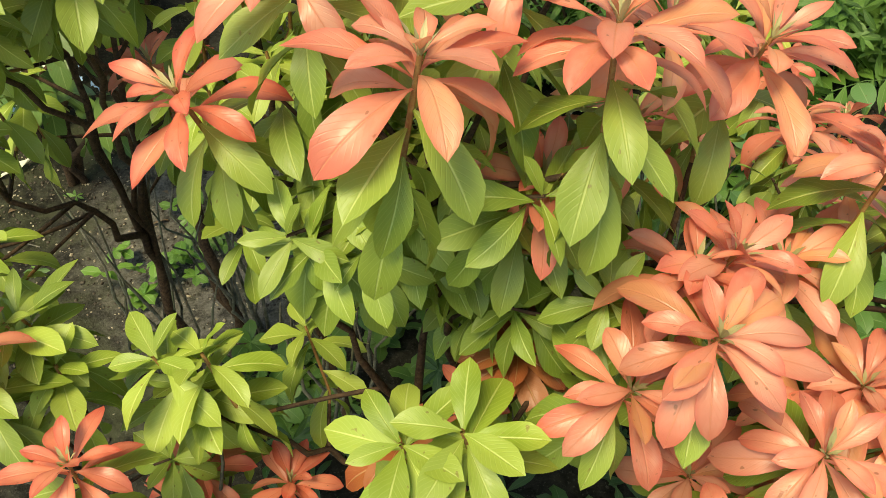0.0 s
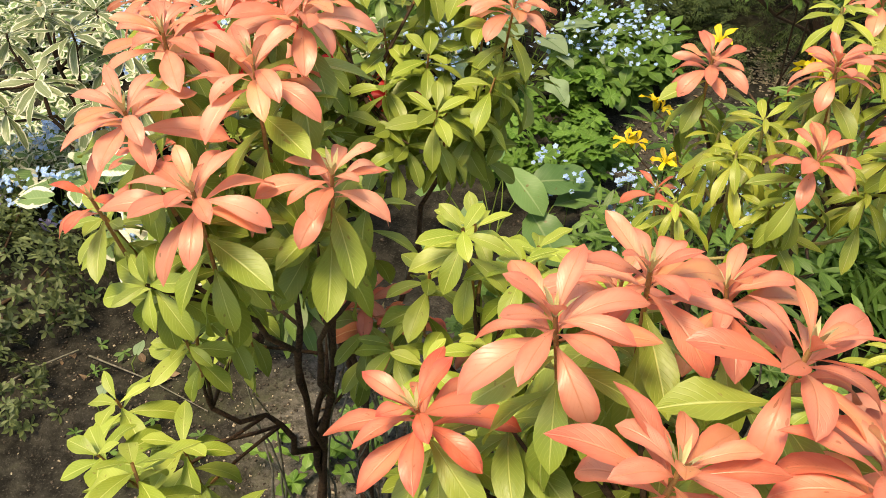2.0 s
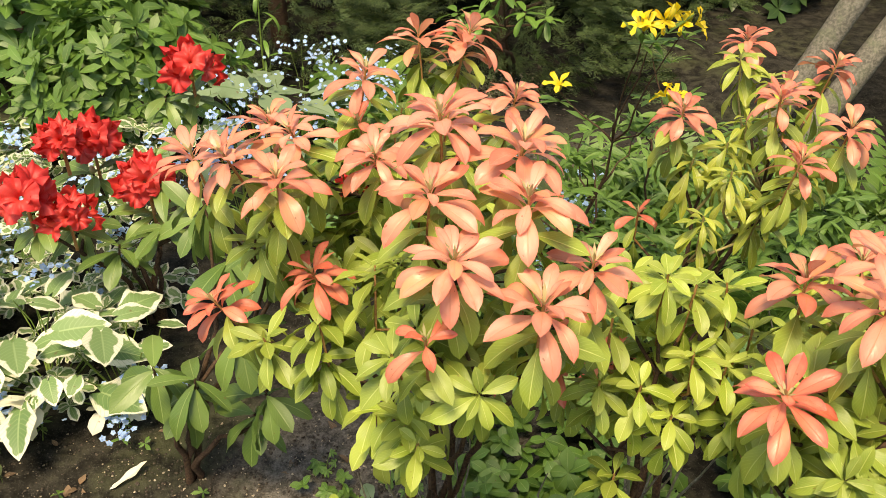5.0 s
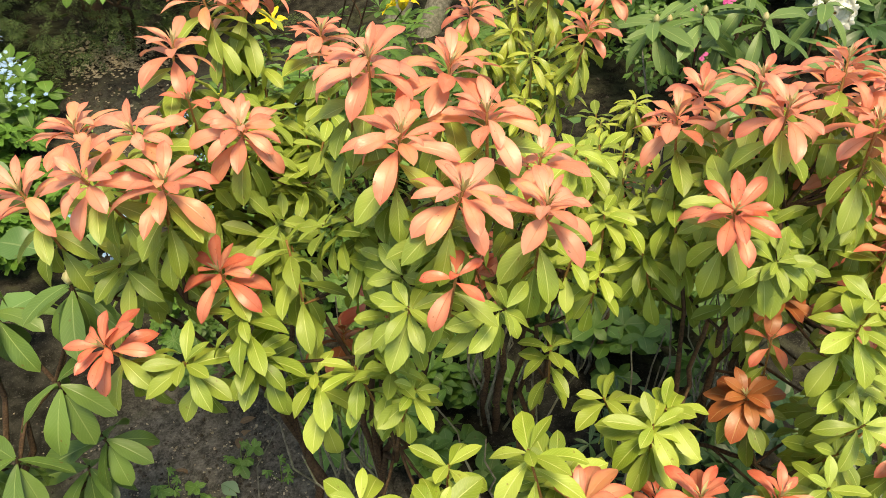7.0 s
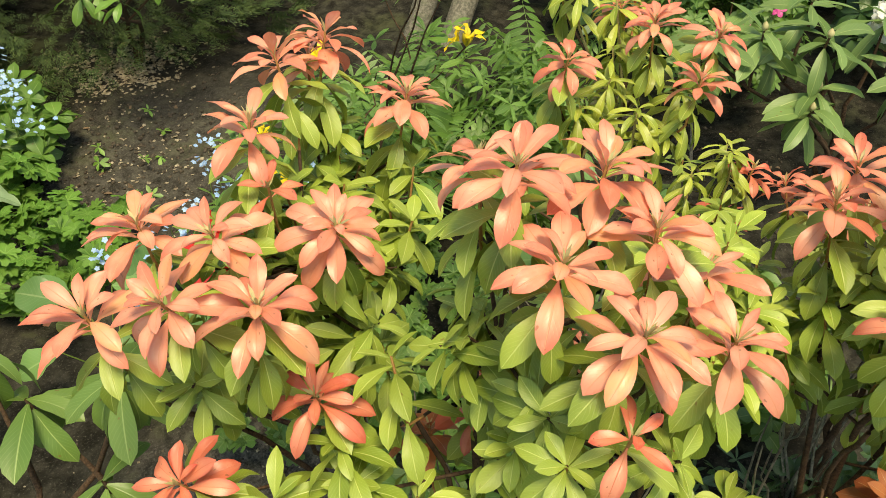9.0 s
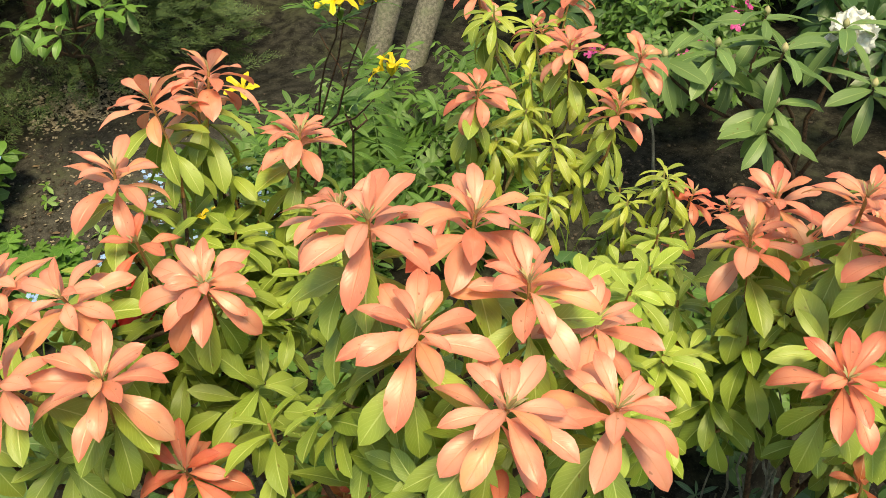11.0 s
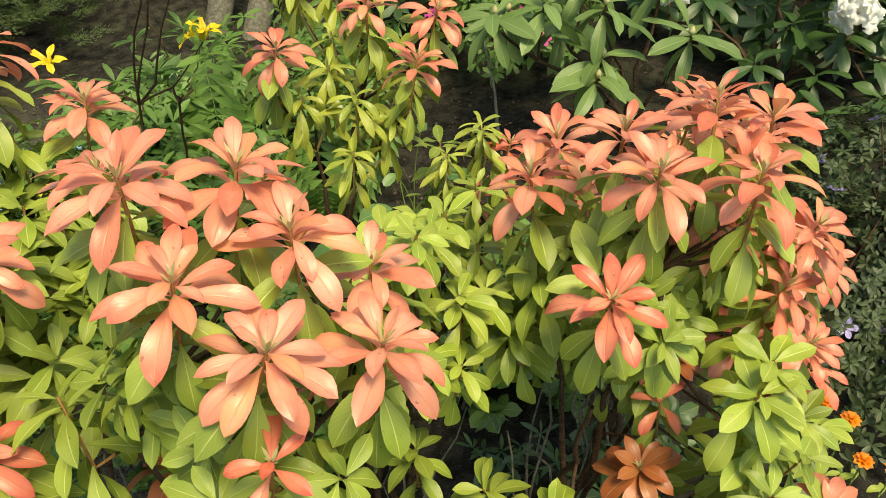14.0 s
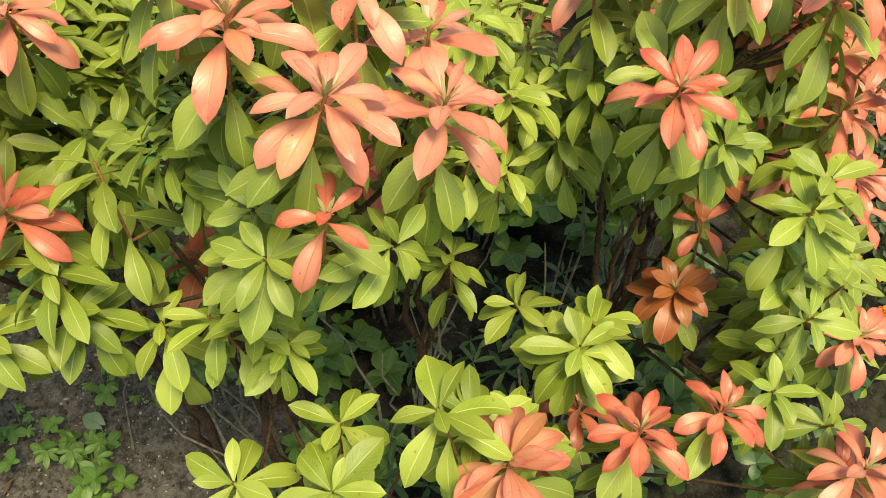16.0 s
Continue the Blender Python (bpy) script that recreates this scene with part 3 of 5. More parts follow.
pieris((-0.44, 1.42, 0), [(-0.40, 1.25, 1.05), (-0.42, 1.42, 1.12), (-0.50, 1.30, 0.80), (-0.42, 1.58, 0.85), (-0.30, 1.28, 1.05), (-0.36, 1.52, 1.1)], [
    (-0.356, 1.165, 1.272, "p"), (-0.450, 1.215, 1.312, "p"), (-0.262, 1.256, 1.253, "p"), (-0.460, 1.310, 1.350, "p"), (-0.430, 1.400, 1.405, "p"),
    (-0.330, 1.360, 1.375, "p"), (-0.345, 1.280, 1.345, "p"), (-0.490, 1.185, 1.225, "s"), (-0.404, 1.475, 1.365, "p"),
    (-0.529, 1.455, 0.876, "l"), (-0.468, 1.340, 1.047, "l", 0.8), (-0.497, 1.306, 0.983, "l", 0.8), (-0.514, 1.370, 0.945, "l", 0.85), (-0.488, 1.267, 0.960, "l", 0.75),
    (-0.525, 1.232, 1.165, "g", 0.8), (-0.612, 1.251, 0.832, "l"), (-0.558, 1.145, 0.861, "l"), (-0.482, 1.204, 0.841, "l"), (-0.442, 1.616, 0.990, "g"),
    (-0.606, 1.515, 1.016, "g"), (-0.369, 1.598, 0.752, "b"), (-0.350, 1.500, 0.880, "r"), (-0.405, 1.450, 1.10, "g"), (-0.510, 1.516, 1.097, "g"), (-0.30, 1.42, 1.12, "g"),
], "coral-topped pieris shrub with lime-green lower leaves beside the soil", 3,
    fillers=[(-0.40, 1.33, 1.14, 0.13, 0.18, 0.05, 9, "g")])
pieris((-0.38, 1.63, 0), [(-0.62, 1.66, 0.95), (-0.45, 1.78, 1.05), (-0.30, 1.90, 1.02), (-0.60, 1.60, 0.85), (-0.70, 1.75, 0.95)], [
    (-0.478, 1.815, 1.292, "p"), (-0.372, 1.900, 1.318, "p"), (-0.272, 1.910, 1.315, "p"), (-0.272, 1.960, 1.262, "p"), (-0.212, 1.800, 1.232, "p"),
    (-0.616, 1.710, 1.245, "p"), (-0.650, 1.840, 1.204, "p"), (-0.722, 1.648, 1.245, "p"), (-0.778, 1.733, 1.206, "p"), (-0.644, 1.579, 1.235, "p"),
    (-0.490, 1.630, 1.230, "p"), (-0.501, 1.756, 1.230, "s"), (-0.607, 1.550, 1.075, "r"), (-0.773, 1.625, 0.984, "r"), (-0.696, 1.540, 0.959, "g"),
    (-0.610, 1.490, 0.955, "g"), (-0.400, 1.750, 1.100, "g"), (-0.300, 1.750, 1.080, "g"), (-0.450, 1.900, 1.100, "g"),
    (-0.660, 1.700, 1.050, "g"), (-0.250, 1.880, 1.080, "g"), (-0.345, 1.80, 1.13, "g"), (-0.23, 1.77, 1.12, "g"), (-0.28, 1.90, 1.17, "g"), (-0.43, 1.83, 1.15, "g"), (-0.40, 1.93, 1.16, "g"), (-0.53, 1.86, 1.13, "g"), (-0.30, 1.70, 1.09, "g"),
], "spreading pieris shrub crowned with pale coral young leaves", 4,
    fillers=[(-0.52, 1.72, 1.05, 0.20, 0.15, 0.06, 14, "g"), (-0.28, 1.86, 1.07, 0.12, 0.12, 0.06, 7, "g")])
pieris((0.06, 1.16, 0), [(-0.06, 1.06, 0.95), (0.08, 1.05, 1.10), (0.22, 1.03, 0.95), (0.06, 1.20, 1.0), (0.02, 0.90, 0.62), (-0.12, 1.07, 0.62), (0.28, 1.06, 1.0)], [
    (-0.106, 1.044, 1.198, "r"), (-0.008, 1.052, 1.311, "c"), (0.047, 1.121, 1.310, "c"), (0.085, 0.965, 1.291, "c"), (0.150, 1.052, 1.325, "c"),
    (0.200, 0.995, 1.296, "c"), (0.166, 1.025, 1.135, "c"), (0.286, 0.993, 1.075, "c"), (0.024, 1.227, 1.212, "c"), (0.112, 1.240, 1.217, "c"),
    (0.250, 1.080, 1.240, "c"), (0.240, 0.915, 1.020, "c"), (0.288, 0.910, 1.100, "c"), (0.340, 1.130, 1.190, "c"), (0.318, 1.003, 1.081, "c"), (0.243, 1.120, 1.111, "c"), (0.329, 1.274, 0.983, "c"),
    (0.035, 1.000, 0.750, "b"), (-0.107, 1.190, 0.700, "l"), (0.110, 1.014, 0.827, "s"), (-0.170, 1.045, 0.850, "l"), (-0.217, 1.034, 0.857, "l"),
    (0.110, 0.885, 1.000, "l"), (-0.200, 1.040, 0.795, "l"), (0.034, 0.832, 0.748, "g"), (-0.041, 0.810, 0.753, "g"),
    (0.062, 0.881, 0.982, "l"), (0.040, 0.816, 0.830, "g"), (0.0, 0.72, 0.70, "g"), (0.089, 0.858, 0.871, "g"), (0.139, 0.749, 0.737, "c"), (0.08, 0.86, 0.68, "g"), (-0.04, 0.67, 0.66, "r"), (0.16, 0.80, 0.80, "g"), (0.15, 0.90, 0.72, "g"), (0.104, 1.099, 0.911, "g"), (0.157, 1.041, 0.882, "b"), (0.06, 1.16, 1.14, "g"), (0.06, 1.22, 1.02, "g"), (0.0, 1.19, 1.08, "g"), (0.12, 1.20, 0.93, "g"), (-0.05, 1.20, 1.00, "g"), (0.01, 1.24, 0.95, "g"),
], "pieris shrub with large coral whorls and a deep red one", 5,
    fillers=[(0.08, 1.07, 1.12, 0.15, 0.12, 0.05, 14, "g"), (0.22, 1.08, 0.98, 0.12, 0.12, 0.10, 7, "g")])
pieris((0.47, 1.20, 0), [(0.45, 1.0, 0.7), (0.50, 1.20, 0.8), (0.55, 1.40, 0.7), (0.42, 1.1, 0.9)], [
    (0.480, 1.190, 0.985, "c"), (0.500, 1.400, 0.890, "c"), (0.430, 1.000, 0.873, "c"), (0.457, 0.982, 0.936, "c"), (0.610, 1.500, 0.800, "r"),
    (0.600, 1.220, 0.950, "c"), (0.343, 0.862, 0.843, "c"), (0.500, 0.940, 0.910, "c"), (0.450, 0.930, 0.800, "c"), (0.330, 0.960, 0.795, "c"),
    (0.455, 0.980, 0.738, "c"), (0.560, 1.310, 0.850, "c"), (0.420, 0.850, 0.720, "r"), (0.450, 1.080, 1.120, "c"), (0.550, 1.060, 1.050, "c"),
    (0.400, 0.900, 0.960, "c"), (0.650, 1.090, 0.980, "c"), (0.38, 1.05, 1.02, "c"), (0.36, 0.80, 0.66, "l"), (0.30, 0.83, 0.72, "g"), (0.60, 1.62, 0.66, "r"),
], "pieris shrub covered in coral young leaves down to the soil", 6,
    fillers=[(0.48, 1.12, 0.78, 0.16, 0.22, 0.12, 14, "g")])
pieris((-0.14, 1.36, 0), [(-0.12, 1.30, 1.0), (-0.08, 1.38, 0.9), (-0.18, 1.30, 0.85)], [
    (-0.140, 1.287, 1.193, "l"), (-0.080, 1.390, 1.110, "l"), (-0.065, 1.362, 1.030, "l"), (-0.130, 1.223, 0.990, "l"), (-0.020, 1.330, 1.130, "l"),
    (-0.190, 1.330, 1.090, "l"), (-0.133, 1.479, 0.862, "r"),
    (-0.240, 1.390, 0.960, "r"), (-0.130, 1.430, 0.930, "r"), (-0.180, 1.265, 0.830, "g"), (-0.10, 1.25, 1.08, "l"), (-0.02, 1.27, 1.03, "g"), (-0.08, 1.31, 1.15, "l"), (-0.05, 1.24, 1.06, "l"), (-0.15, 1.37, 1.14, "l"), (0.0, 1.38, 1.08, "l"), (-0.17, 1.25, 1.03, "l"), (0.02, 1.30, 1.06, "g"), (-0.11, 1.34, 1.04, "g"), (-0.22, 1.28, 1.02, "g"),
], "low lime-green pieris shrub between the coral ones", 8, size=0.062,
    fillers=[(-0.10, 1.35, 0.93, 0.10, 0.10, 0.10, 4, "g"), (0.12, 1.28, 0.90, 0.11, 0.09, 0.09, 6, "g")])
pieris((0.13, 1.66, 0), [(0.06, 1.58, 0.98), (0.17, 1.62, 1.0), (0.27, 1.72, 1.02), (0.12, 1.70, 1.0)], [
    (0.072, 1.715, 1.216, "c"), (0.205, 1.540, 1.196, "c"), (0.211, 1.648, 1.260, "c"), (0.307, 1.574, 1.229, "c"), (0.286, 1.910, 1.260, "c"),
    (0.418, 1.800, 1.240, "c"), (0.313, 1.784, 1.210, "c"), (0.030, 1.745, 0.988, "s"), (0.223, 1.817, 1.265, "d"), (0.200, 1.716, 1.190, "d"),
    (0.120, 1.600, 1.150, "d"), (0.060, 1.560, 1.090, "d"), (0.150, 1.680, 1.160, "d"), (0.280, 1.610, 1.120, "d"), (0.170, 1.560, 1.100, "d"),
    (0.320, 1.700, 1.130, "d"), (0.26, 1.76, 1.24, "d"), (0.10, 1.70, 1.12, "d"),
], "upright pieris shrub with dull yellow-green leaves and orange-red whorls", 7, size=0.064, spread=0.5,
    fillers=[(0.18, 1.66, 1.09, 0.10, 0.08, 0.04, 2, "d")])
pieris((0.47, 1.60, 0), [(0.44, 1.56, 0.75), (0.50, 1.62, 0.72)], [
    (0.440, 1.560, 0.930, "d"), (0.500, 1.600, 0.900, "d"), (0.390, 1.610, 0.880, "d"), (0.520, 1.540, 0.860, "r"), (0.36, 1.52, 0.86, "g"), (0.44, 1.66, 0.86, "g"), (0.30, 1.56, 0.80, "g"),
], "small yellow-green pieris shrub with tiny pale buds", 9, size=0.065, fillers=[(0.44, 1.6, 0.72, 0.12, 0.10, 0.08, 5, "g")])
pieris((-0.28, 1.06, 0), [(-0.36, 1.04, 0.55), (-0.20, 1.02, 0.50), (-0.40, 1.2, 0.5)], [
    (-0.268, 0.916, 0.849, "r"), (-0.120, 1.040, 0.570, "r"), (-0.130, 0.850, 0.780, "r"), (-0.080, 0.670, 0.760, "c"), (-0.420, 1.011, 0.885, "c"),
    (-0.250, 1.060, 0.560, "r"), (-0.344, 1.050, 0.808, "l"), (-0.270, 1.140, 0.640, "l"), (-0.383, 1.085, 0.85, "g"),
    (-0.448, 1.088, 0.954, "l"), (-0.390, 1.070, 0.855, "l"),
], "low pieris shrub with lime leaves and a few coral tips", 10,
    fillers=[(-0.30, 1.08, 0.62, 0.16, 0.12, 0.06, 3, "l")])


# ---- rhododendrons ----
def rhodo_branch(shrub, root, tip, leaves, size, count, rng, bud=True, axis=None, droop=0.0):
    tip = Vector(tip)
    axis = Vector(axis or (rng.uniform(-0.25, 0.25), rng.uniform(-0.25, 0.25), 1)).normalized()
    pts = bent(root, tip - axis * size * 0.3, 0.03, 5, rng) + [tip]
    stem = attach("branch", tube("branch", pts, 0.006, 0.0035, M_BARK, tip, 6, 0.12, rng), shrub, Matrix.Translation(tip))
    spin = rng.uniform(0, 6.28)
    for i in range(count):
        s = i / max(1, count - 1)
        el = radians(32 - 62 * s - droop + rng.uniform(-12, 12))
        m = turn_to(axis, spin + i * GOLDEN + rng.uniform(-0.2, 0.2), el, tip - axis * size * 0.22 * s, size * rng.uniform(0.75, 1.1), rng.uniform(-0.35, 0.35))
        attach("leaf", pick(leaves, rng.choice((0.2, 0.5, 0.6, 0.95)), rng)[1], stem, m)
    if bud:
        v, f, u = spindle(0.011, 0.032)
        attach("bud", make_mesh("bud", v, f, M_BUD, u), stem, Matrix.Translation(tip - axis * 0.004), "plump pale green bud")
    return stem


def rhododendron(base, tips, leaves, size, label, seed, count=11, limbs=4, category="shrub", bud=True, droop=0.0):
    """bud: buds on all branches, on none, or on the branch of that number only."""
    rng = random.Random(seed)
    base = Vector((base[0], base[1], gz(base[0], base[1])))
    shrub = thing("rhododendron", base, label, category, "rhododendrons")
    nodes = []
    for k in range(limbs):
        x, y, z = tips[k % len(tips)]
        pts = rising(base + Vector((rng.uniform(-0.03, 0.03), rng.uniform(-0.03, 0.03), -0.03)), base.lerp(Vector((x, y, z)), 0.7), 6, rng)
        attach("limb", tube("limb", pts, 0.011, 0.006, M_BARK, base, 7, 0.15, rng), shrub, Matrix.Translation(base))
        nodes += pts[2:]
    for k, (x, y, z) in enumerate(tips):
        tip = Vector((x, y, z))
        rhodo_branch(shrub, min(nodes, key=lambda p: (p - tip).length), tip, leaves, size, count, rng, bud is True or k == bud, droop=droop)
    return shrub


def flower_form(petals, width, lift, arch, cup, rng, seg=6):
    g = Mass()
    for k in range(petals):
        f = leaf_form(width * rng.uniform(0.9, 1.1), arch, 0.3, 0.9, 0.38, seg, rng.uniform(0.25, 0.55), across=6)
        g.add(f, turn_to(UP, k * 2 * math.pi / petals + rng.uniform(-0.1, 0.1), radians(lift), (0, 0, cup), 1.0))
    return np.concatenate(g.v), np.concatenate(g.f), np.concatenate(g.u)


def flower_mesh(name, mat, *a):
    v, f, u = flower_form(*a)
    return make_mesh(name, v, f, mat, u)


def trumpet_mesh(mat, rng, ruffle=0.17, around=35, rings=8):
    """An open trumpet along z with five notched, ruffled lobes."""
    verts, uvs, faces = [], [], []
    ph = [rng.uniform(0, 6.28) for _ in range(4)]
    for i in range(rings + 1):
        s = i / rings
        for k in range(around):
            a = 2 * math.pi * k / around
            lobe = abs(math.cos(2.5 * a)) ** 0.5
            r = 0.10 + 0.75 * s ** 1.8 * (0.66 + 0.34 * lobe) + 0.06 * s * math.sin(2 * a + ph[0])
            z = 0.85 * s ** 0.75 - 0.36 * s ** 4 * (0.5 + 0.5 * lobe) + ruffle * s ** 3 * (0.7 * math.sin(8 * a + ph[1]) + 0.5 * math.sin(13 * a + ph[2]) + 0.7 * math.sin(3 * a + ph[3]))
            verts.append((r * math.cos(a), r * math.sin(a), z))
            uvs.append((s, 0.8))
    for i in range(rings):
        for k in range(around):
            a, b = i * around + k, i * around + (k + 1) % around
            faces.append((a, b, b + around, a + around))
    return make_mesh("flower", np.array(verts), np.array(faces), mat, np.array(uvs))


RED_FLOWERS = [trumpet_mesh(M_REDPETAL, random.Random(k), 0.26) for k in range(4)]
WHITE_FLOWERS = [trumpet_mesh(M_WHITE, random.Random(k + 9), 0.15) for k in range(4)]
YELLOW_FLOWERS = [flower_mesh("flower", M_YELLOW, 5, 0.30, 64, 1.3, 0.0, random.Random(k)) for k in range(3)]
PINK_FLOWERS = [flower_mesh("flower", M_PINK, 5, 0.6, 35, 0.6, 0.05, random.Random(k)) for k in range(2)]
LILAC_FLOWERS = [flower_mesh("flower", M_LILAC, 5, 0.5, 35, 0.5, 0.05, random.Random(k)) for k in range(2)]


def truss(shrub, at, radius, meshes, count, rng, size, label):
    """A rounded head of flowers on a short stalk."""
    at = Vector(at)
    stalk = attach("flower_truss", tube("flower_truss", [at - UP * radius * 1.2, at - UP * 0.5 * radius, at], 0.006, 0.005, M_TWIG, at, 6), shrub, Matrix.Translation(at), label)
    for k in range(count):
        z = 1 - 1.3 * (k + 0.5) / count + rng.uniform(-0.06, 0.06)
        z = min(0.98, z)
        a = k * GOLDEN + rng.uniform(-0.2, 0.2)
        d = Vector((math.cos(a) * math.sqrt(1 - z * z), math.sin(a) * math.sqrt(1 - z * z), z))
        x = d.cross(Vector((0.1, 0.2, 0.97))).normalized()
        s = size * rng.uniform(0.85, 1.12)
        m = Matrix((x * s, d.cross(x) * s, d * s)).transposed().to_4x4()
        m.translation = at + d * radius * rng.uniform(0.15, 0.5)
        attach("flower", rng.choice(meshes), stalk, m)


near = rhododendron((-0.975, 2.11), [(-0.94, 2.12, 0.34), (-0.67, 2.11, 0.72), (-0.80, 2.22, 0.66), (-0.78, 2.04, 0.30), (-1.00, 2.08, 0.46), (-0.74, 1.98, 0.42),
    (-0.90, 2.02, 0.46), (-0.693, 2.00, 0.82), (-0.78, 1.99, 0.62), (-0.84, 2.30, 0.78)], DULLGREEN_LEAVES, 0.145, "leggy rhododendron with large dull green leaves over bare soil", 21, count=8, limbs=5, bud=7, droop=30)
red = rhododendron((-1.12, 2.88), [(-1.24, 2.98, 0.52), (-1.35, 2.72, 0.52), (-1.05, 2.80, 0.46), (-0.93, 3.35, 0.60), (-1.15, 2.70, 0.42), (-1.06, 3.10, 0.50), (-1.28, 2.85, 0.44), (-1.0, 2.66, 0.50), (-1.02, 3.3, 0.62),
    (-0.9, 2.6, 0.56)], DARK_LEAVES, 0.14, "flowering rhododendron with scarlet trusses and oval green leaves", 22, count=9, limbs=5, bud=False)
rr = random.Random(23)
for at, r in (((-1.22, 2.98, 0.63), 0.085), ((-1.37, 2.70, 0.60), 0.085), ((-1.05, 2.80, 0.56), 0.085), ((-0.92, 3.30, 0.71), 0.088), ((-1.27, 2.84, 0.70), 0.065), ((-1.27, 2.70, 0.53), 0.07)):
    truss(red, at, r * 1.35, RED_FLOWERS, 10, rr, r * 0.74, "round scarlet flower truss")
truss(near, (-0.47, 2.0, 0.93), 0.06, RED_FLOWERS, 7, rr, 0.05, "small scarlet flower truss")
rhododendron((-1.92, 2.72), [(-1.95, 2.74, 0.66), (-1.82, 2.70, 0.62), (-2.08, 2.70, 0.58), (-1.74, 2.82, 0.54), (-1.90, 2.58, 0.50), (-2.02, 2.86, 0.60), (-1.74, 2.62, 0.44), (-2.14, 2.60, 0.46), (-1.86, 2.88, 0.62),
    (-2.02, 2.54, 0.40), (-1.66, 2.72, 0.40)], EDGED_LEAVES, 0.15, "variegated rhododendron with narrow grey-green cream-edged leaves", 24, count=15, limbs=5, droop=-4, bud=False)
rhododendron((1.82, 1.78), [(1.82, 1.624, 0.54), (1.62, 1.85, 0.66), (1.52, 2.02, 0.66), (1.52, 1.80, 0.46), (1.42, 2.14, 0.62), (1.95, 1.80, 0.64), (1.74, 1.98, 0.70),
    (1.59, 1.825, 0.50), (1.76, 2.064, 0.50), (1.65, 2.225, 0.52)], BIG_LEAVES, 0.19, "tall rhododendron with long leathery leaves and green buds", 25, count=9, limbs=6, droop=4)
# This shrub stands in shade, which its leaf colour already contains.
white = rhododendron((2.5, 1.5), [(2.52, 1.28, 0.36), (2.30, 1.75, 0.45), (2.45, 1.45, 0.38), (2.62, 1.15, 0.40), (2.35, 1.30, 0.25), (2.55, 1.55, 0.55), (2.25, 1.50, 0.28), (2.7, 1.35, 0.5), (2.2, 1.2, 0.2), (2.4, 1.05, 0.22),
    (2.15, 1.9, 0.45), (2.35, 2.0, 0.6), (2.6, 0.95, 0.3)], SHADE_LEAVES, 0.15, "shade-darkened rhododendron with frilled white flower trusses", 26, count=11, limbs=6, bud=False)
for at in ((2.12, 1.82, 0.54), (2.41, 1.24, 0.49)):
    truss(white, at, 0.085, WHITE_FLOWERS, 10, rr, 0.062, "frilled white flower truss")


# ---- small-leaved shrubs ----
SMALL = [leaf_form(0.38, a_, 0.3, 1.2, 0.8, 3, across=2) for a_ in (0.2, 0.5, 0.8)]


def small_shrub(name, centre, radii, whorls, leaf, mat, label, seed, flowers=(), per=6, fsize=0.03, flabel="", group="azaleas", low=0.25):
    rng = random.Random(seed)
    cx, cy = centre
    base = Vector((cx, cy, gz(cx, cy)))
    shrub = thing(name, base, label, "shrub", group)
    g = Mass()
    tips = []
    for _ in range(whorls):
        a, z = rng.uniform(0, 6.28), rng.uniform(low, 1)
        r = rng.uniform(0.62, 1.0) ** 0.6
        lump = 1 + 0.18 * math.sin(3 * a + seed) + 0.12 * math.sin(7 * a + 5 * z)
        s = math.sqrt(1 - (z * 0.92) ** 2) * lump
        p = base + Vector((radii[0] * r * s * math.cos(a), radii[1] * r * s * math.sin(a), radii[2] * z * r * rng.uniform(0.8, 1.1)))
        d = Vector((math.cos(a) * s, math.sin(a) * s, 0.8)) + Vector((rng.uniform(-0.4, 0.4), rng.uniform(-0.4, 0.4), 0))
        tips.append((p, d))
        spin = rng.uniform(0, 6.28)
        for k in range(per):
            g.add(SMALL[k % 3], np.array(turn_to(d, spin + k * GOLDEN, radians(rng.uniform(-10, 50)), p - d.normalized() * leaf * 0.15 * k / per, leaf * rng.uniform(0.7, 1.15), rng.uniform(-0.4, 0.4))))
    attach("foliage", g.mesh("foliage", mat, base), shrub, Matrix.Translation(base), "", "stuff")
    for k in range(9):
        p, d = tips[(k * 37) % len(tips)]
        attach("branch", tube("branch", bent(base - UP * 0.02, p, 0.15, 6, rng), 0.007, 0.002, M_BARK, base, 5, 0.15, rng), shrub, Matrix.Translation(base))
    for k in range(len(flowers) and flowers[1]):
        p, d = tips[(k * 53 + 11) % len(tips)]
        p = p + (p - base).normalized() * 0.02
        x = d.normalized().cross(Vector((0.2, 0.3, 0.9))).normalized()
        dn = d.normalized()
        m = Matrix((x * fsize, dn.cross(x) * fsize, dn * fsize)).transposed().to_4x4()
        m.translation = p
        attach("flower", rng.choice(flowers[0]), shrub, m, flabel)
    return shrub


small_shrub("azalea", (-1.85, 2.03), (0.42, 0.40, 0.30), 640, 0.029, M_DULLAZ, "low dense azalea with small olive leaves and fading lilac flowers", 31, (LILAC_FLOWERS, 10), 6, 0.035, "faded lilac flower")
small_shrub("azalea", (-2.25, 2.30), (0.38, 0.32, 0.34), 560, 0.029, M_DULLAZ, "low dense azalea with small olive leaves", 32, (LILAC_FLOWERS, 4), 6, 0.035, "faded lilac flower")
small_shrub("azalea", (-1.58, 1.74), (0.22, 0.20, 0.16), 150, 0.027, M_DULLAZ, "small sprawling azalea at the edge of the bare soil", 33)
small_shrub("azalea", (2.2, 2.5), (0.46, 0.40, 0.60), 520, 0.05, M_HERB, "azalea dotted with magenta flowers behind the rhododendron", 34, (PINK_FLOWERS, 16), 6, 0.034, "small magenta flower", low=0.45)
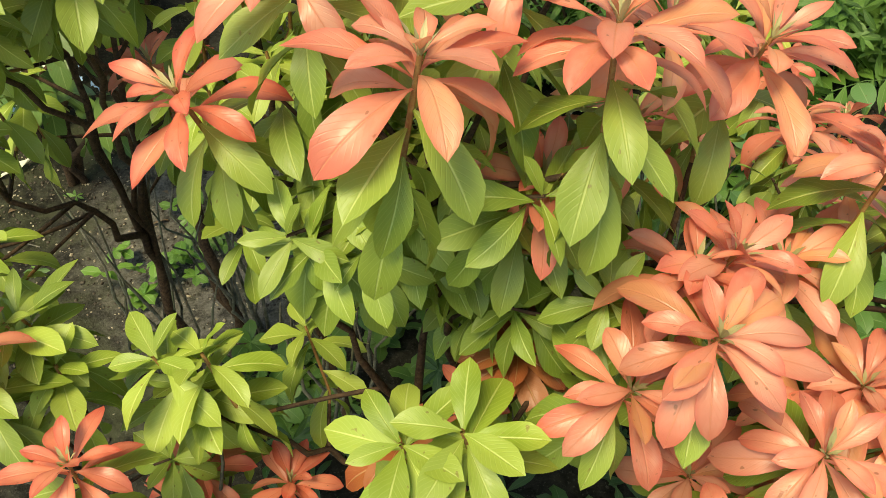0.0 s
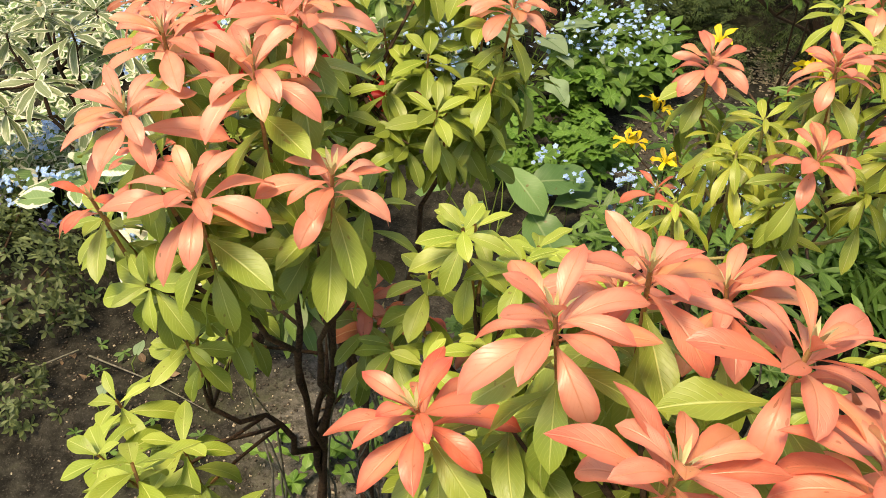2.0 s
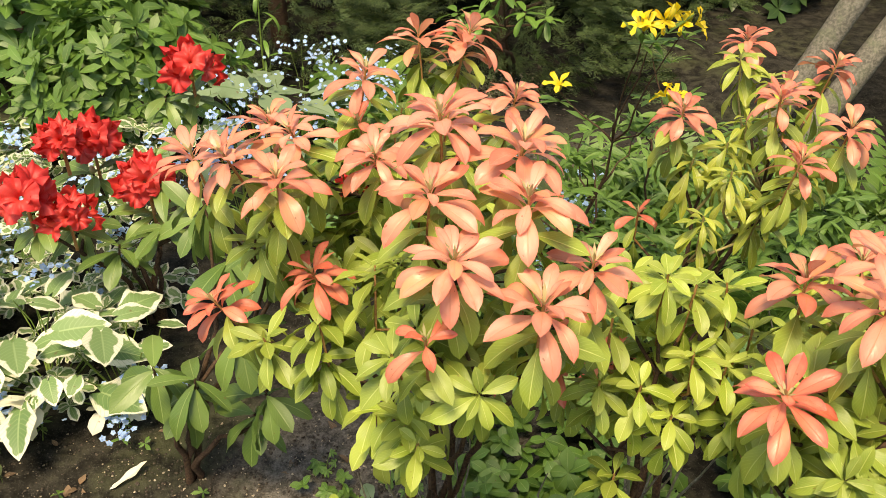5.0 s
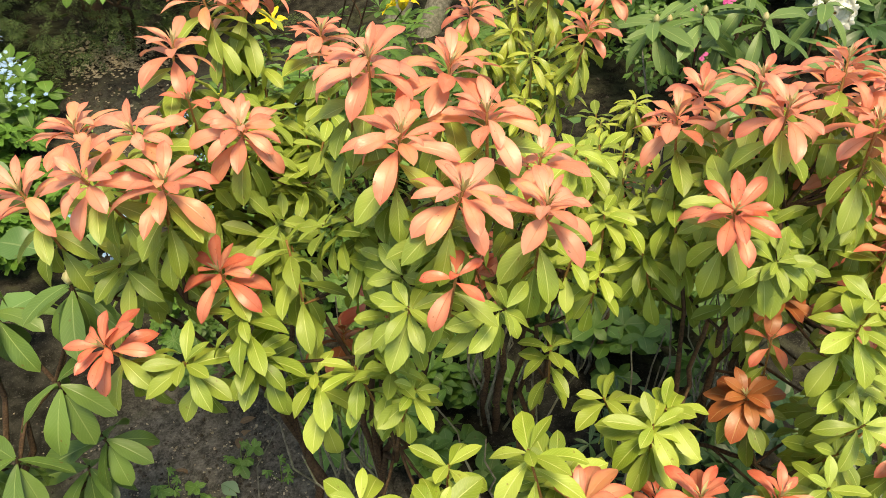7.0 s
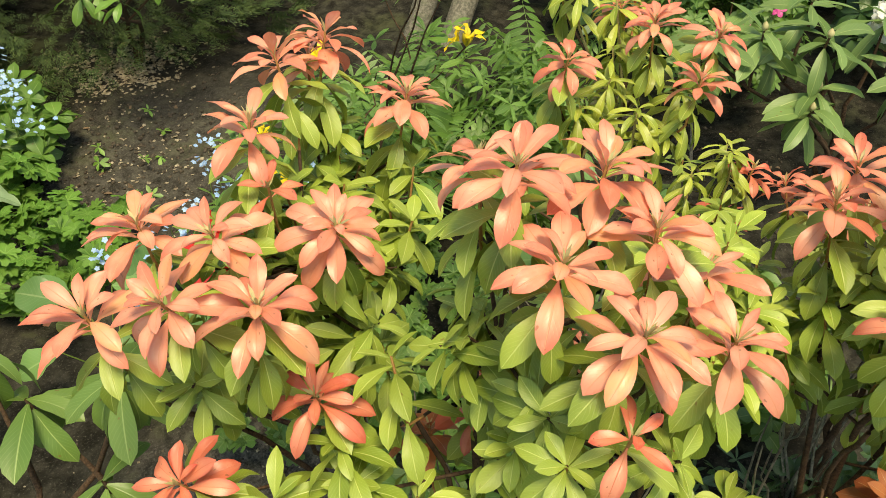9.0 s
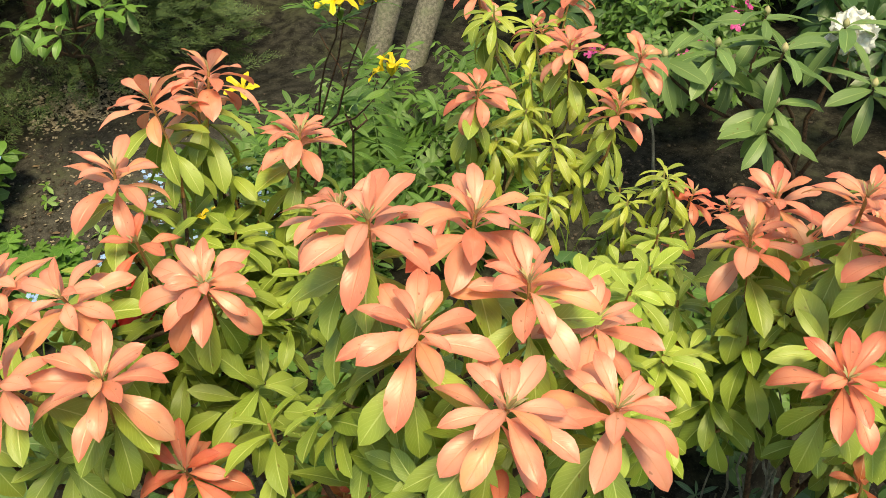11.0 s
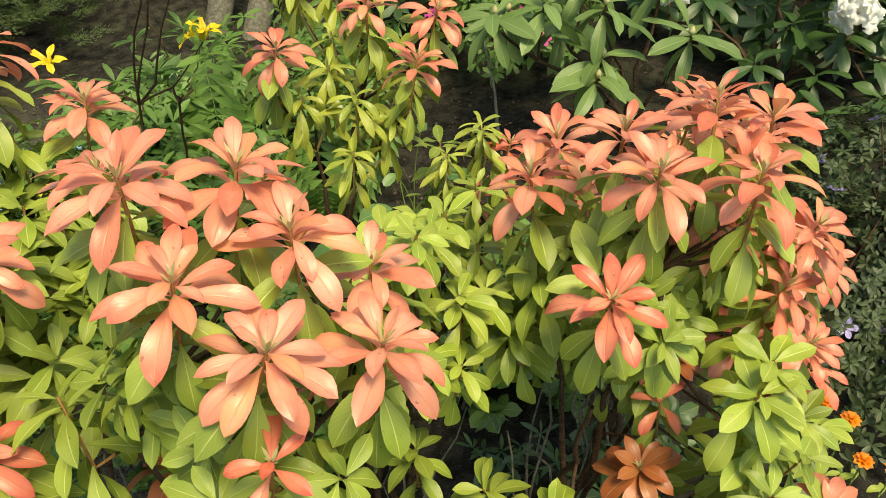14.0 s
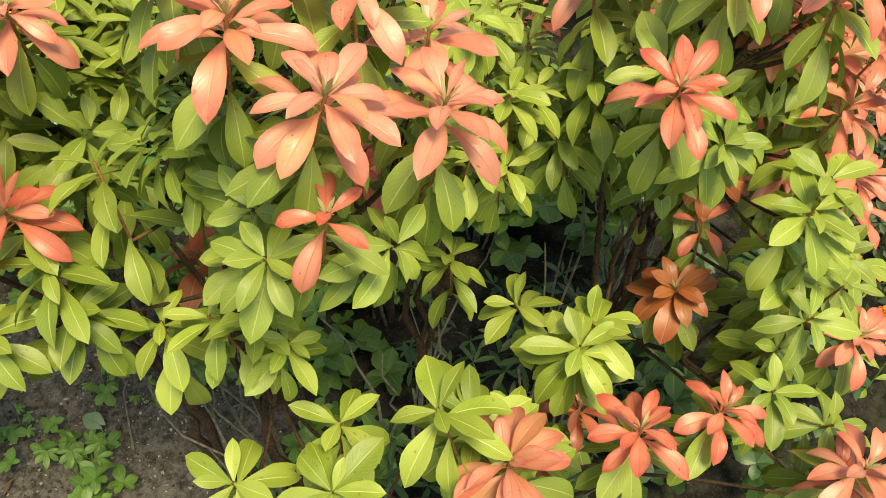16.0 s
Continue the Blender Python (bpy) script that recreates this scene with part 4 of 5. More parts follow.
small_shrub("azalea", (1.50, 0.92), (0.42, 0.36, 0.34), 900, 0.032, M_DARKAZ, "dark fine-leaved azalea with a few lilac-blue flowers", 35, (LILAC_FLOWERS, 14), 6, 0.035, "lilac-blue flower")
small_shrub("azalea", (1.98, 0.85), (0.45, 0.45, 0.42), 700, 0.034, M_DARKAZ, "dark fine-leaved azalea with a few lilac-blue flowers", 36, (LILAC_FLOWERS, 8), 6, 0.035, "lilac-blue flower")
small_shrub("azalea", (1.25, 0.55), (0.35, 0.3, 0.26), 420, 0.034, M_DARKAZ, "dark fine-leaved azalea spreading over the soil", 37, (LILAC_FLOWERS, 4), 6, 0.035, "lilac-blue flower")
small_shrub("leafy_shrub", (-2.0, 5.15), (0.9, 0.5, 0.95), 300, 0.17, M_BACK, "fresh green broad-leaved shrub at the back of the bed", 38, (), 7, group="backing shrubs")
small_shrub("leafy_shrub", (-3.7, 5.4), (0.8, 0.5, 0.8), 220, 0.17, M_BACK, "fresh green broad-leaved shrub at the back of the bed", 39, (), 7, group="backing shrubs")
small_shrub("leafy_shrub", (-1.35, 4.25), (0.5, 0.4, 0.62), 200, 0.11, M_HERB, "mid-green leafy shrub behind the scarlet rhododendron", 40, (), 7, group="backing shrubs")
# Tree shade at the back is painted into the foliage of these two.
small_shrub("leafy_shrub", (2.9, 3.2), (0.9, 0.8, 0.9), 420, 0.11, M_SHADED, "leafy shrub behind the tree trunks, darkened for shade", 42, (), 7, group="backing shrubs")
small_shrub("leafy_shrub", (3.3, 1.6), (0.7, 1.1, 0.9), 420, 0.12, M_SHADED, "leafy shrub closing the bed, darkened for shade", 43, (), 7, group="backing shrubs")

# The hedges' dark leaf colour carries the shade of the rear garden.
small_shrub("hedge", (-3, 6.6), (1.6, 0.6, 2), 620, 0.16, M_SHADED, "dense hedge closing the garden, darkened for shade", 44, (), 7, group="hedges", low=0.02)

small_shrub("hedge", (-0.2, 6.9), (1.6, 0.6, 2.2), 620, 0.16, M_SHADED, "dense hedge closing the garden, darkened for shade", 45, (), 7, group="hedges", low=0.02)

small_shrub("hedge", (2.6, 5.9), (1.4, 0.7, 2.2), 620, 0.16, M_SHADED, "dense hedge closing the garden, darkened for shade", 46, (), 7, group="hedges", low=0.02)

small_shrub("hedge", (4.6, 3.6), (0.8, 1.5, 2), 620, 0.16, M_SHADED, "dense hedge closing the garden, darkened for shade", 47, (), 7, group="hedges", low=0.02)

small_shrub("hedge", (4.3, 0.8), (0.8, 1.3, 1.6), 620, 0.16, M_SHADED, "dense hedge closing the garden, darkened for shade", 48, (), 7, group="hedges", low=0.02)


# ---- yellow azalea ----
def yellow_azalea():
    rng = random.Random(51)
    base = Vector((0.30, 2.62, gz(0.30, 2.62)))
    shrub = thing("yellow_azalea", base, "thin-stemmed azalea with golden yellow trumpet flowers", "shrub")
    heads = [(0.20, 2.20, 1.17), (0.26, 2.20, 1.19), (0.31, 2.21, 1.17), (-0.02, 2.55, 0.70), (-0.06, 2.50, 0.62), (0.03, 2.54, 0.56), (0.256, 2.122, 1.023), (0.10, 2.45, 0.92)]
    leafy = [(0.2, 2.5, 0.75), (0.35, 2.4, 0.8), (0.05, 2.6, 0.5), (0.3, 2.7, 0.6), (0.15, 2.35, 0.72), (0.4, 2.55, 0.95), (0.1, 2.75, 0.55), (0.45, 2.65, 0.7), (0.0, 2.4, 0.42), (0.2, 2.3, 0.5), (0.5, 2.45, 0.8), (0.25, 2.2, 0.62), (0.36, 2.25, 0.5)]
    g = Mass()
    forks = []
    for end in ((0.22, 2.36, 0.80), (0.05, 2.55, 0.40), (0.38, 2.42, 0.70), (0.12, 2.46, 0.55), (0.34, 2.62, 0.55)):
        pts = [q + Vector((rng.gauss(0, 0.014), rng.gauss(0, 0.014), 0)) for q in bent(base - UP * 0.02, end, 0.22, 8, rng)]
        attach("limb", tube("limb", pts, 0.006, 0.0035, M_BARK, base, 5, 0.2, rng), shrub, Matrix.Translation(base))
        forks += pts[3:]
    for k, p in enumerate(heads + leafy):
        p = Vector(p)
        start = min(forks, key=lambda q: (q - p).length + max(0, q.z - p.z + 0.08) * 4)
        pts = bent(start, p, 0.16, 5, rng)
        pts = [q + Vector((rng.gauss(0, 0.008), rng.gauss(0, 0.008), 0)) * (0 < i < 5) for i, q in enumerate(pts)]
        branch = attach("branch", tube("branch", pts, 0.0032, 0.0016, M_BARK, base, 5, 0.15, rng), shrub, Matrix.Translation(base))
        if k < len(heads):
            for j in range(4):
                lean = Matrix.Rotation(rng.uniform(0.1, 0.5), 4, "X") @ Matrix.Scale(rng.uniform(0.03, 0.044), 4)
                attach("flower_bud", YELLOW_BUD, branch, Matrix.Translation(p) @ Matrix.Rotation(j * GOLDEN, 4, "Z") @ lean, "closed yellow-green flower bud")
            for j in range(2 if k != 7 else 1):
                d = Vector((rng.uniform(-1, 1), rng.uniform(-1, 1), rng.uniform(0.2, 1.2))).normalized()
                x = d.cross(Vector((0.2, 0.3, 0.9))).normalized()
                s = 0.047 * rng.uniform(0.8, 1.1)
                m = Matrix((x * s, d.cross(x) * s, d * s)).transposed().to_4x4()
                m.translation = p + d * 0.018
                attach("flower", rng.choice(YELLOW_FLOWERS), branch, m, "golden yellow flower")
        for w in range(1 if k < len(heads) else 4):
            at = p - UP * 0.03 if k < len(heads) else p + Vector((rng.uniform(-0.07, 0.07), rng.uniform(-0.07, 0.07), rng.uniform(-0.06, 0.06)))
            for j in range(7):
                g.add(NARROW[j % 3], np.array(turn_to((rng.uniform(-0.3, 0.3), rng.uniform(-0.3, 0.3), 1), j * GOLDEN, radians(rng.uniform(0, 55)), at, rng.uniform(0.05, 0.085), rng.uniform(-0.4, 0.4))))
    attach("foliage", g.mesh("foliage", M_HERB, base), shrub, Matrix.Translation(base), "narrow fresh green leaves", "stuff")


YELLOW_BUD = make_mesh("flower_bud", *spindle(0.13, 1.0)[:2], M_YELLOWBUD, spindle(0.13, 1.0)[2])
NARROW = [leaf_form(0.24, a_, 0.3, 1.1, 0.9, 4, across=2) for a_ in (0.2, 0.5, 0.9)]
yellow_azalea()


# ---- variegated heart-leaved plants, forget-me-nots and herbs ----
def heart_plant(centre, radius, count, size, label, seed, leaves=None):
    rng = random.Random(seed)
    base = Vector((centre[0], centre[1], gz(*centre)))
    plant = thing("heart_leaved_plant", base, label, "plant", "variegated plants")
    for k in range(count):
        r, a = radius * math.sqrt((k + 0.5) / count), k * GOLDEN + rng.uniform(-0.3, 0.3)
        z = 0.15 + 0.20 * (1 - (r / radius) ** 2) + rng.uniform(-0.03, 0.05)
        p = base + Vector((r * math.cos(a), r * math.sin(a), z))
        stalk = attach("stalk", tube("stalk", bent(base, p, 0.2, 4, rng), 0.003, 0.002, M_STALK, p, 4, 0.05, rng), plant, Matrix.Translation(p))
        attach("leaf", pick(leaves or HEART_LEAVES, rng.choice((0.2, 0.55)), rng)[1], stalk, turn_to((0, -0.12, 1), a - 3.0 + rng.uniform(-0.7, 0.7), radians(rng.uniform(-14, 14)), p, size * rng.uniform(0.5, 1.1), rng.uniform(-0.35, 0.35)))


heart_plant((-1.42, 2.54), 0.27, 20, 0.15, "clump of large heart-shaped green leaves with broad cream margins", 61)
heart_plant((-1.18, 2.46), 0.18, 13, 0.12, "clump of heart-shaped cream-edged leaves by the rhododendron", 62)
heart_plant((-1.66, 2.44), 0.17, 11, 0.14, "clump of heart-shaped cream-edged leaves", 63)
heart_plant((-2.16, 2.46), 0.18, 11, 0.13, "clump of heart-shaped cream-edged leaves", 64)
heart_plant((-0.72, 3.85), 0.42, 26, 0.16, "clump of silvery green heart-shaped leaves under blue flowers", 65, SILVER_LEAVES)
heart_plant((-0.47, 2.76), 0.20, 9, 0.20, "clump of broad rounded green leaves", 66, ROUND_LEAVES)
heart_plant((0.62, 1.95), 0.16, 8, 0.13, "clump of rounded blue-green leaves", 67, ROUND_LEAVES)
heart_plant((1.0, 2.15), 0.12, 5, 0.12, "rounded blue-green leaves on the dark soil", 68, ROUND_LEAVES)


def patch(name, label, centre, radii, count, leaf, height, mat, seed, forms=None, category="plant", group="ground cover", density=5, clumps=0):
    """A low mat of sprigs that nobody could count."""
    rng = random.Random(seed)
    base = Vector((centre[0], centre[1], gz(*centre)))
    plant = thing(name, base, label, category, group, "stuff")
    g = Mass()
    spots = []
    for _ in range(clumps or count):
        a, r = rng.uniform(0, 6.28), math.sqrt(rng.random())
        spots.append((centre[0] + radii[0] * r * math.cos(a), centre[1] + radii[1] * r * math.sin(a)))
    for k_ in range(count):
        x, y = spots[k_ % len(spots)]
        if clumps:
            x, y = x + rng.gauss(0, 0.055), y + rng.gauss(0, 0.05)
        z = gz(x, y) + height * rng.uniform(0.25, 1.0)
        p, d = Vector((x, y, z)), Vector((rng.uniform(-0.5, 0.5), rng.uniform(-0.5, 0.5), 1))
        spin = rng.uniform(0, 6.28)
        for k in range(density):
            g.add((forms or SMALL)[k % 3], np.array(turn_to(d, spin + k * GOLDEN, radians(rng.uniform(-25, 45)), p, leaf * rng.uniform(0.6, 1.2), rng.uniform(-0.5, 0.5))))
    attach("foliage", g.mesh("foliage", mat, base), plant, Matrix.Translation(base), "", "stuff")
    return plant


def geranium_form(rng, lobes=7):
    """A round, scalloped, cupped leaf lying across z with its stalk at the origin."""
    verts, uvs, faces = [], [], []
    n = lobes * 6
    for ring, r in enumerate((0.02, 0.4, 0.72, 1.0)):
        for k in range(n):
            a = 0.22 + (2 * math.pi - 0.44) * k / (n - 1)
            edge = abs(math.cos(lobes * (a - 0.22) / 2 * 2 * math.pi / (2 * math.pi - 0.44)))
            scallop = 1 - 0.42 * r ** 3 * (1 - edge) ** 1.6 + 0.05 * r ** 3 * math.sin(23 * a)
            rad = 0.5 * r * scallop
            verts.append((rad * math.cos(a), rad * math.sin(a), 0.09 * r - 0.10 * r * r + 0.05 * r * (1 - edge) + 0.03 * r * rng.uniform(-1, 1) * (ring == 3)))
            uvs.append((0.1 + 0.8 * r, 0.5 + 0.42 * r * (k % 6 - 2.5) / 3))
    for k in range(n - 1):
        for ring in range(3):
            p = ring * n + k
            faces.append((p, p + n, p + n + 1, p + 1))
    return np.array(verts), np.array(faces), np.array(uvs)


GERANIUM = [geranium_form(random.Random(k)) for k in range(3)]
PETALS = Mass()
for k_ in range(5):
    PETALS.add(leaf_form(0.95, 0.2, 0.1, 0.6, 0.35, 2, across=2), turn_to(UP, k_ * 1.2566, 0.15, (0, 0, 0), 1.0))
TINY = (np.concatenate(PETALS.v), np.concatenate(PETALS.f), np.concatenate(PETALS.u))


def forget_me_nots(centre, radii, heads, height, seed, label="drift of tiny sky-blue forget-me-not flowers", each=13, spread=0.026):
    rng = random.Random(seed)
    base = Vector((centre[0], centre[1], gz(*centre)))
    plant = thing("forget_me_nots", base, label, "flowers", "forget-me-nots", "stuff")
    g, stems, lv = Mass(), Mass(), Mass()
    for _ in range(heads):
        a, r = rng.uniform(0, 6.28), math.sqrt(rng.random())
        x, y = centre[0] + radii[0] * r * math.cos(a), centre[1] + radii[1] * r * math.sin(a)
        ground_at = Vector((x, y, gz(x, y)))
        top = ground_at + Vector((rng.uniform(-0.05, 0.05), rng.uniform(-0.05, 0.05), height * rng.uniform(0.55, 1.1)))
        stems.add(tube_form(bent(ground_at, top, 0.1, 3, rng), 0.0018, 0.001, 4), np.eye(4))
        for _k in range(each):
            p = top + Vector((rng.gauss(0, spread), rng.gauss(0, spread), rng.gauss(0, spread * 0.5)))
            g.add(TINY, np.array(turn_to((rng.uniform(-0.7, 0.7), rng.uniform(-1.0, 0.4), 1), rng.uniform(0, 6.28), 0, p, rng.uniform(0.0085, 0.0125))))
        for _k in range(4):
            p = ground_at.lerp(top, rng.uniform(0.2, 0.8))
            lv.add(NARROW[_k % 3], np.array(turn_to(UP, rng.uniform(0, 6.28), radians(rng.uniform(0, 50)), p, rng.uniform(0.03, 0.06))))
    m = Matrix.Translation(base)
    attach("flowers", g.mesh("flowers", M_BLUE, base), plant, m, "tiny sky-blue flowers", "stuff")
    attach("stems", stems.mesh("stems", M_STALK, base), plant, m, "", "stuff")
    attach("leaves", lv.mesh("leaves", M_HERB, base), plant, m, "", "stuff")


patch("variegated_cover", "mat of small cream-edged variegated leaves", (-1.85, 2.85), (0.70, 0.32), 110, 0.06, 0.16, M_CREAM, 71, BROAD, clumps=16)
patch("variegated_cover", "mat of small cream-edged variegated leaves", (-2.35, 3.15), (0.75, 0.55), 330, 0.065, 0.20, M_CREAM, 72, BROAD, clumps=44)
patch("variegated_cover", "cream-edged variegated leaves among blue flowers", (-1.55, 3.25), (0.55, 0.40), 170, 0.06, 0.24, M_CREAM, 73, BROAD, clumps=15)
patch("variegated_cover", "cream-edged variegated leaves spreading to the back", (-2.3, 3.85), (0.9, 0.45), 330, 0.07, 0.22, M_CREAM, 76, BROAD, clumps=36)
patch("variegated_cover", "cream-edged variegated leaves below the leafy shrubs", (-1.45, 3.8), (0.5, 0.35), 160, 0.065, 0.22, M_CREAM, 77, BROAD, clumps=14)
forget_me_nots((-2.2, 3.7), (0.8, 0.4), 26, 0.36, 90)
patch("variegated_cover", "small cream-edged sprigs among the heart-shaped leaves", (-1.40, 2.52), (0.30, 0.22), 36, 0.05, 0.22, M_CREAM, 78, BROAD, clumps=10)
patch("variegated_cover", "cream-edged variegated leaves beside the low azalea", (-2.30, 2.72), (0.42, 0.28), 200, 0.065, 0.20, M_CREAM, 79, BROAD, clumps=24)
patch("herb_cover", "dark green leaves on the soil at the back of the bed", (-2.9, 4.7), (0.7, 0.35), 150, 0.11, 0.28, M_BACK, 106, BROAD, clumps=40)
patch("bleached_sprig", "sprig of nearly white leaves on the dark soil", (-1.41, 2.335), (0.03, 0.03), 3, 0.085, 0.17, M_PALE, 74, BROAD)
patch("bleached_sprig", "sprig of nearly white leaves by the cream-edged clump", (-1.20, 2.36), (0.05, 0.03), 2, 0.065, 0.10, M_PALE, 75, BROAD)
forget_me_nots((-1.95, 2.55), (0.42, 0.25), 32, 0.26, 81)
forget_me_nots((-1.50, 2.85), (0.35, 0.25), 18, 0.34, 82)
forget_me_nots((-1.75, 3.35), (0.60, 0.35), 20, 0.38, 83)
forget_me_nots((-0.75, 3.75), (0.50, 0.50), 30, 0.42, 84, each=9, spread=0.035)
forget_me_nots((-0.30, 4.10), (0.26, 0.34), 26, 0.34, 85, each=9, spread=0.035)
forget_me_nots((-1.10, 3.50), (0.35, 0.30), 18, 0.34, 86)
forget_me_nots((-1.43, 2.34), (0.06, 0.05), 5, 0.19, 87)
forget_me_nots((-1.08, 2.36), (0.12, 0.10), 8, 0.14, 88)
forget_me_nots((0.10, 2.95), (0.45, 0.35), 26, 0.28, 89)
patch("geranium_cover", "mat of round scalloped fresh green geranium leaves", (-0.40, 3.36), (0.30, 0.34), 125, 0.095, 0.24, M_GERANIUM, 91, GERANIUM, density=2)
patch("geranium_cover", "mat of scalloped green leaves under the shrubs", (0.05, 2.35), (0.5, 0.35), 170, 0.08, 0.20, M_HERB, 92, GERANIUM, density=2)
patch("herb_cover", "low green herbs on the soil under the shrubs", (-0.02, 1.80), (0.30, 0.28), 90, 0.06, 0.14, M_HERB, 93, BROAD)
# Herbs beneath the canopy: its shade is put into their leaf colour.
patch("herb_cover", "low green herbs on the soil under the shrubs", (0.12, 1.22), (0.40, 0.30), 110, 0.06, 0.20, M_SHADED, 94, NARROW)
patch("herb_cover", "low green herbs on the soil under the shrubs", (0.75, 1.7), (0.35, 0.4), 170, 0.07, 0.20, M_HERB, 95, BROAD)
# Same darkened leaf colour, standing in for shade beneath the coral shrub.
patch("herb_cover", "shade-darkened green leaves low under the pieris", (0.45, 0.95), (0.4, 0.3), 80, 0.06, 0.22, M_SHADED, 96, BROAD)
patch("herb_cover", "leafy green herbs on the soil behind the lime shrub", (-0.66, 1.80), (0.14, 0.08), 14, 0.04, 0.08, M_FRESH, 103, BROAD)
patch("herb_cover", "low green herbs on the soil under the shrubs", (-0.30, 1.46), (0.16, 0.12), 50, 0.05, 0.12, M_HERB, 104, BROAD)
patch("herb_cover", "scattered green weeds on the open soil", (0.10, 3.55), (0.45, 0.65), 34, 0.04, 0.05, M_FRESH, 105)
patch("herb_cover", "sparse green seedlings on the bare soil", (-1.25, 1.95), (0.45, 0.35), 16, 0.03, 0.03, M_HERB, 97)
patch("herb_cover", "low leafy weeds at the foot of the lime shrub", (-0.55, 2.0), (0.16, 0.12), 9, 0.035, 0.05, M_FRESH, 98, BROAD)
patch("herb_cover", "mat of green leaves beneath the trees", (0.95, 2.85), (0.6, 0.5), 210, 0.085, 0.38, M_HERB, 99, NARROW, clumps=24)
patch("herb_cover", "mat of green leaves beneath the azalea", (0.25, 2.75), (0.45, 0.3), 240, 0.07, 0.30, M_HERB, 100, NARROW)
patch("geranium_cover", "green leaves under the blue flowers", (-0.28, 4.05), (0.26, 0.35), 110, 0.09, 0.22, M_HERB, 101, BROAD)


# ---- ferns, conifers, trees ----
def frond_form(rng):
    g = Mass()
    n = 13
    for i in range(n):
        s = (i + 1) / (n + 1)
        at = Vector((s, 0, 0.18 * math.sin(s * 2.2) - 0.25 * s * s))
        length = 0.26 * math.sin(math.pi * (0.12 + 0.86 * s)) + 0.03
        for side in (1, -1):
            g.add(FROND_LEAF, turn_to(UP, side * 1.2 - 0.0, -0.15, at, length))
    g.add(tube_form([(s, 0, 0.18 * math.sin(s * 2.2) - 0.25 * s * s) for s in (0, 0.3, 0.6, 0.95)], 0.006, 0.002, 4), np.eye(4))
    return np.concatenate(g.v), np.concatenate(g.f), np.concatenate(g.u)


FROND_LEAF = leaf_form(0.26, 0.3, 0.2, 0.6, 0.8, 3, across=2)


def fern(x, y, size, seed):
    rng = random.Random(seed)
    base = Vector((x, y, gz(x, y)))
    plant = thing("fern", base, "green fern with finely divided arching fronds", "fern", "ferns")
    form = frond_form(rng)
    mesh = make_mesh("frond", form[0], form[1], M_HERB, form[2])
    for k in range(9):
        m = turn_to(UP, k * GOLDEN + rng.uniform(-0.2, 0.2), radians(rng.uniform(25, 60)), base, size * rng.uniform(0.75, 1.1))
        attach("frond", mesh, plant, m)


for i_, (fx, fy, fs) in enumerate(((0.75, 2.75, 0.5), (1.0, 3.05, 0.55), (0.6, 3.1, 0.5), (1.15, 2.6, 0.45), (0.85, 2.4, 0.42), (1.55, 2.95, 0.45), (0.45, 2.9, 0.45))):
    fern(fx, fy, fs, 110 + i_)


def spray_form(rng):
    """A flat drooping spray: a rib with forked side twigs of small scale leaves."""
    g = Mass()
    for i in range(6):
        s = i / 5
        root = Vector((0.05 + 0.75 * s, 0, -0.22 * s * s))
        for side in ((1, -1) if i < 5 else (0,)):
            reach = 0.42 * (1 - 0.55 * s)
            turn = side * rng.uniform(0.6, 0.9)
            way = Vector((math.cos(turn), math.sin(turn), -0.15))
            for k in range(3):
                at = root + way * reach * k / 3
                g.add(NEEDLE, turn_to(UP, math.atan2(way.y, way.x) - 1.7 + rng.uniform(-0.5, 0.5), rng.uniform(-0.3, 0.1), at, reach * (0.62 - 0.1 * k)))
                g.add(NEEDLE, turn_to(UP, math.atan2(way.y, way.x) - 1.7 + (0.6 if k % 2 else -0.6), rng.uniform(-0.3, 0.2), at, reach * 0.45))
    return np.concatenate(g.v), np.concatenate(g.f), np.concatenate(g.u)


NEEDLE = leaf_form(0.22, 0.2, 0.2, 0.6, 0.5, 2, across=2)


def conifer(x, y, radius, height, count, seed, label, foot=0.12):
    rng = random.Random(seed)
    base = Vector((x, y, gz(x, y)))
    tree = thing("conifer", base, label, "tree", "conifers")
    attach("trunk", tube("trunk", [base - UP * 0.05, base + UP * height * 0.5, base + UP * height * 0.95], 0.06, 0.012, M_BARK, base, 8, 0.1, rng), tree, Matrix.Translation(base))
    sprays = [spray_form(rng) for _ in range(3)]
    g = Mass()
    for _ in range(count):
        z = foot + (1 - foot) * rng.random() ** 1.9
        a = rng.uniform(0, 6.28)
        r = radius * (1 - z) ** 0.55 * rng.uniform(0.55, 1.05) * (1 + 0.18 * math.sin(5 * a + 9 * z))
        p = base + Vector((r * math.cos(a), r * math.sin(a), height * z))
        d = Vector((math.cos(a), math.sin(a), rng.uniform(-0.1, 0.7)))
        side = UP.cross(d).normalized()
        up = (UP + side * rng.uniform(-1.2, 1.2) + d * rng.uniform(-0.6, 0.4))
        dn = d.normalized()
        y_ = up.cross(dn).normalized()
        s = 0.13 * rng.uniform(0.7, 1.3)
        m = Matrix((dn * s, y_ * s, dn.cross(y_) * s)).transposed().to_4x4()
        m.translation = p
        g.add(sprays[rng.randrange(3)], m)
    attach("foliage", g.mesh("foliage", M_THUJA, base), tree, Matrix.Translation(base), "", "stuff")
    for k in range(10):
        a, z = k * GOLDEN, 0.1 + 0.07 * k
        p = base + Vector((radius * 0.7 * math.cos(a), radius * 0.7 * math.sin(a), height * (z + 0.1)))
        attach("bough", tube("bough", bent(base + UP * height * z, p, 0.1, 4, rng), 0.015, 0.004, M_BARK, base, 5, 0.1, rng), tree, Matrix.Translation(base))


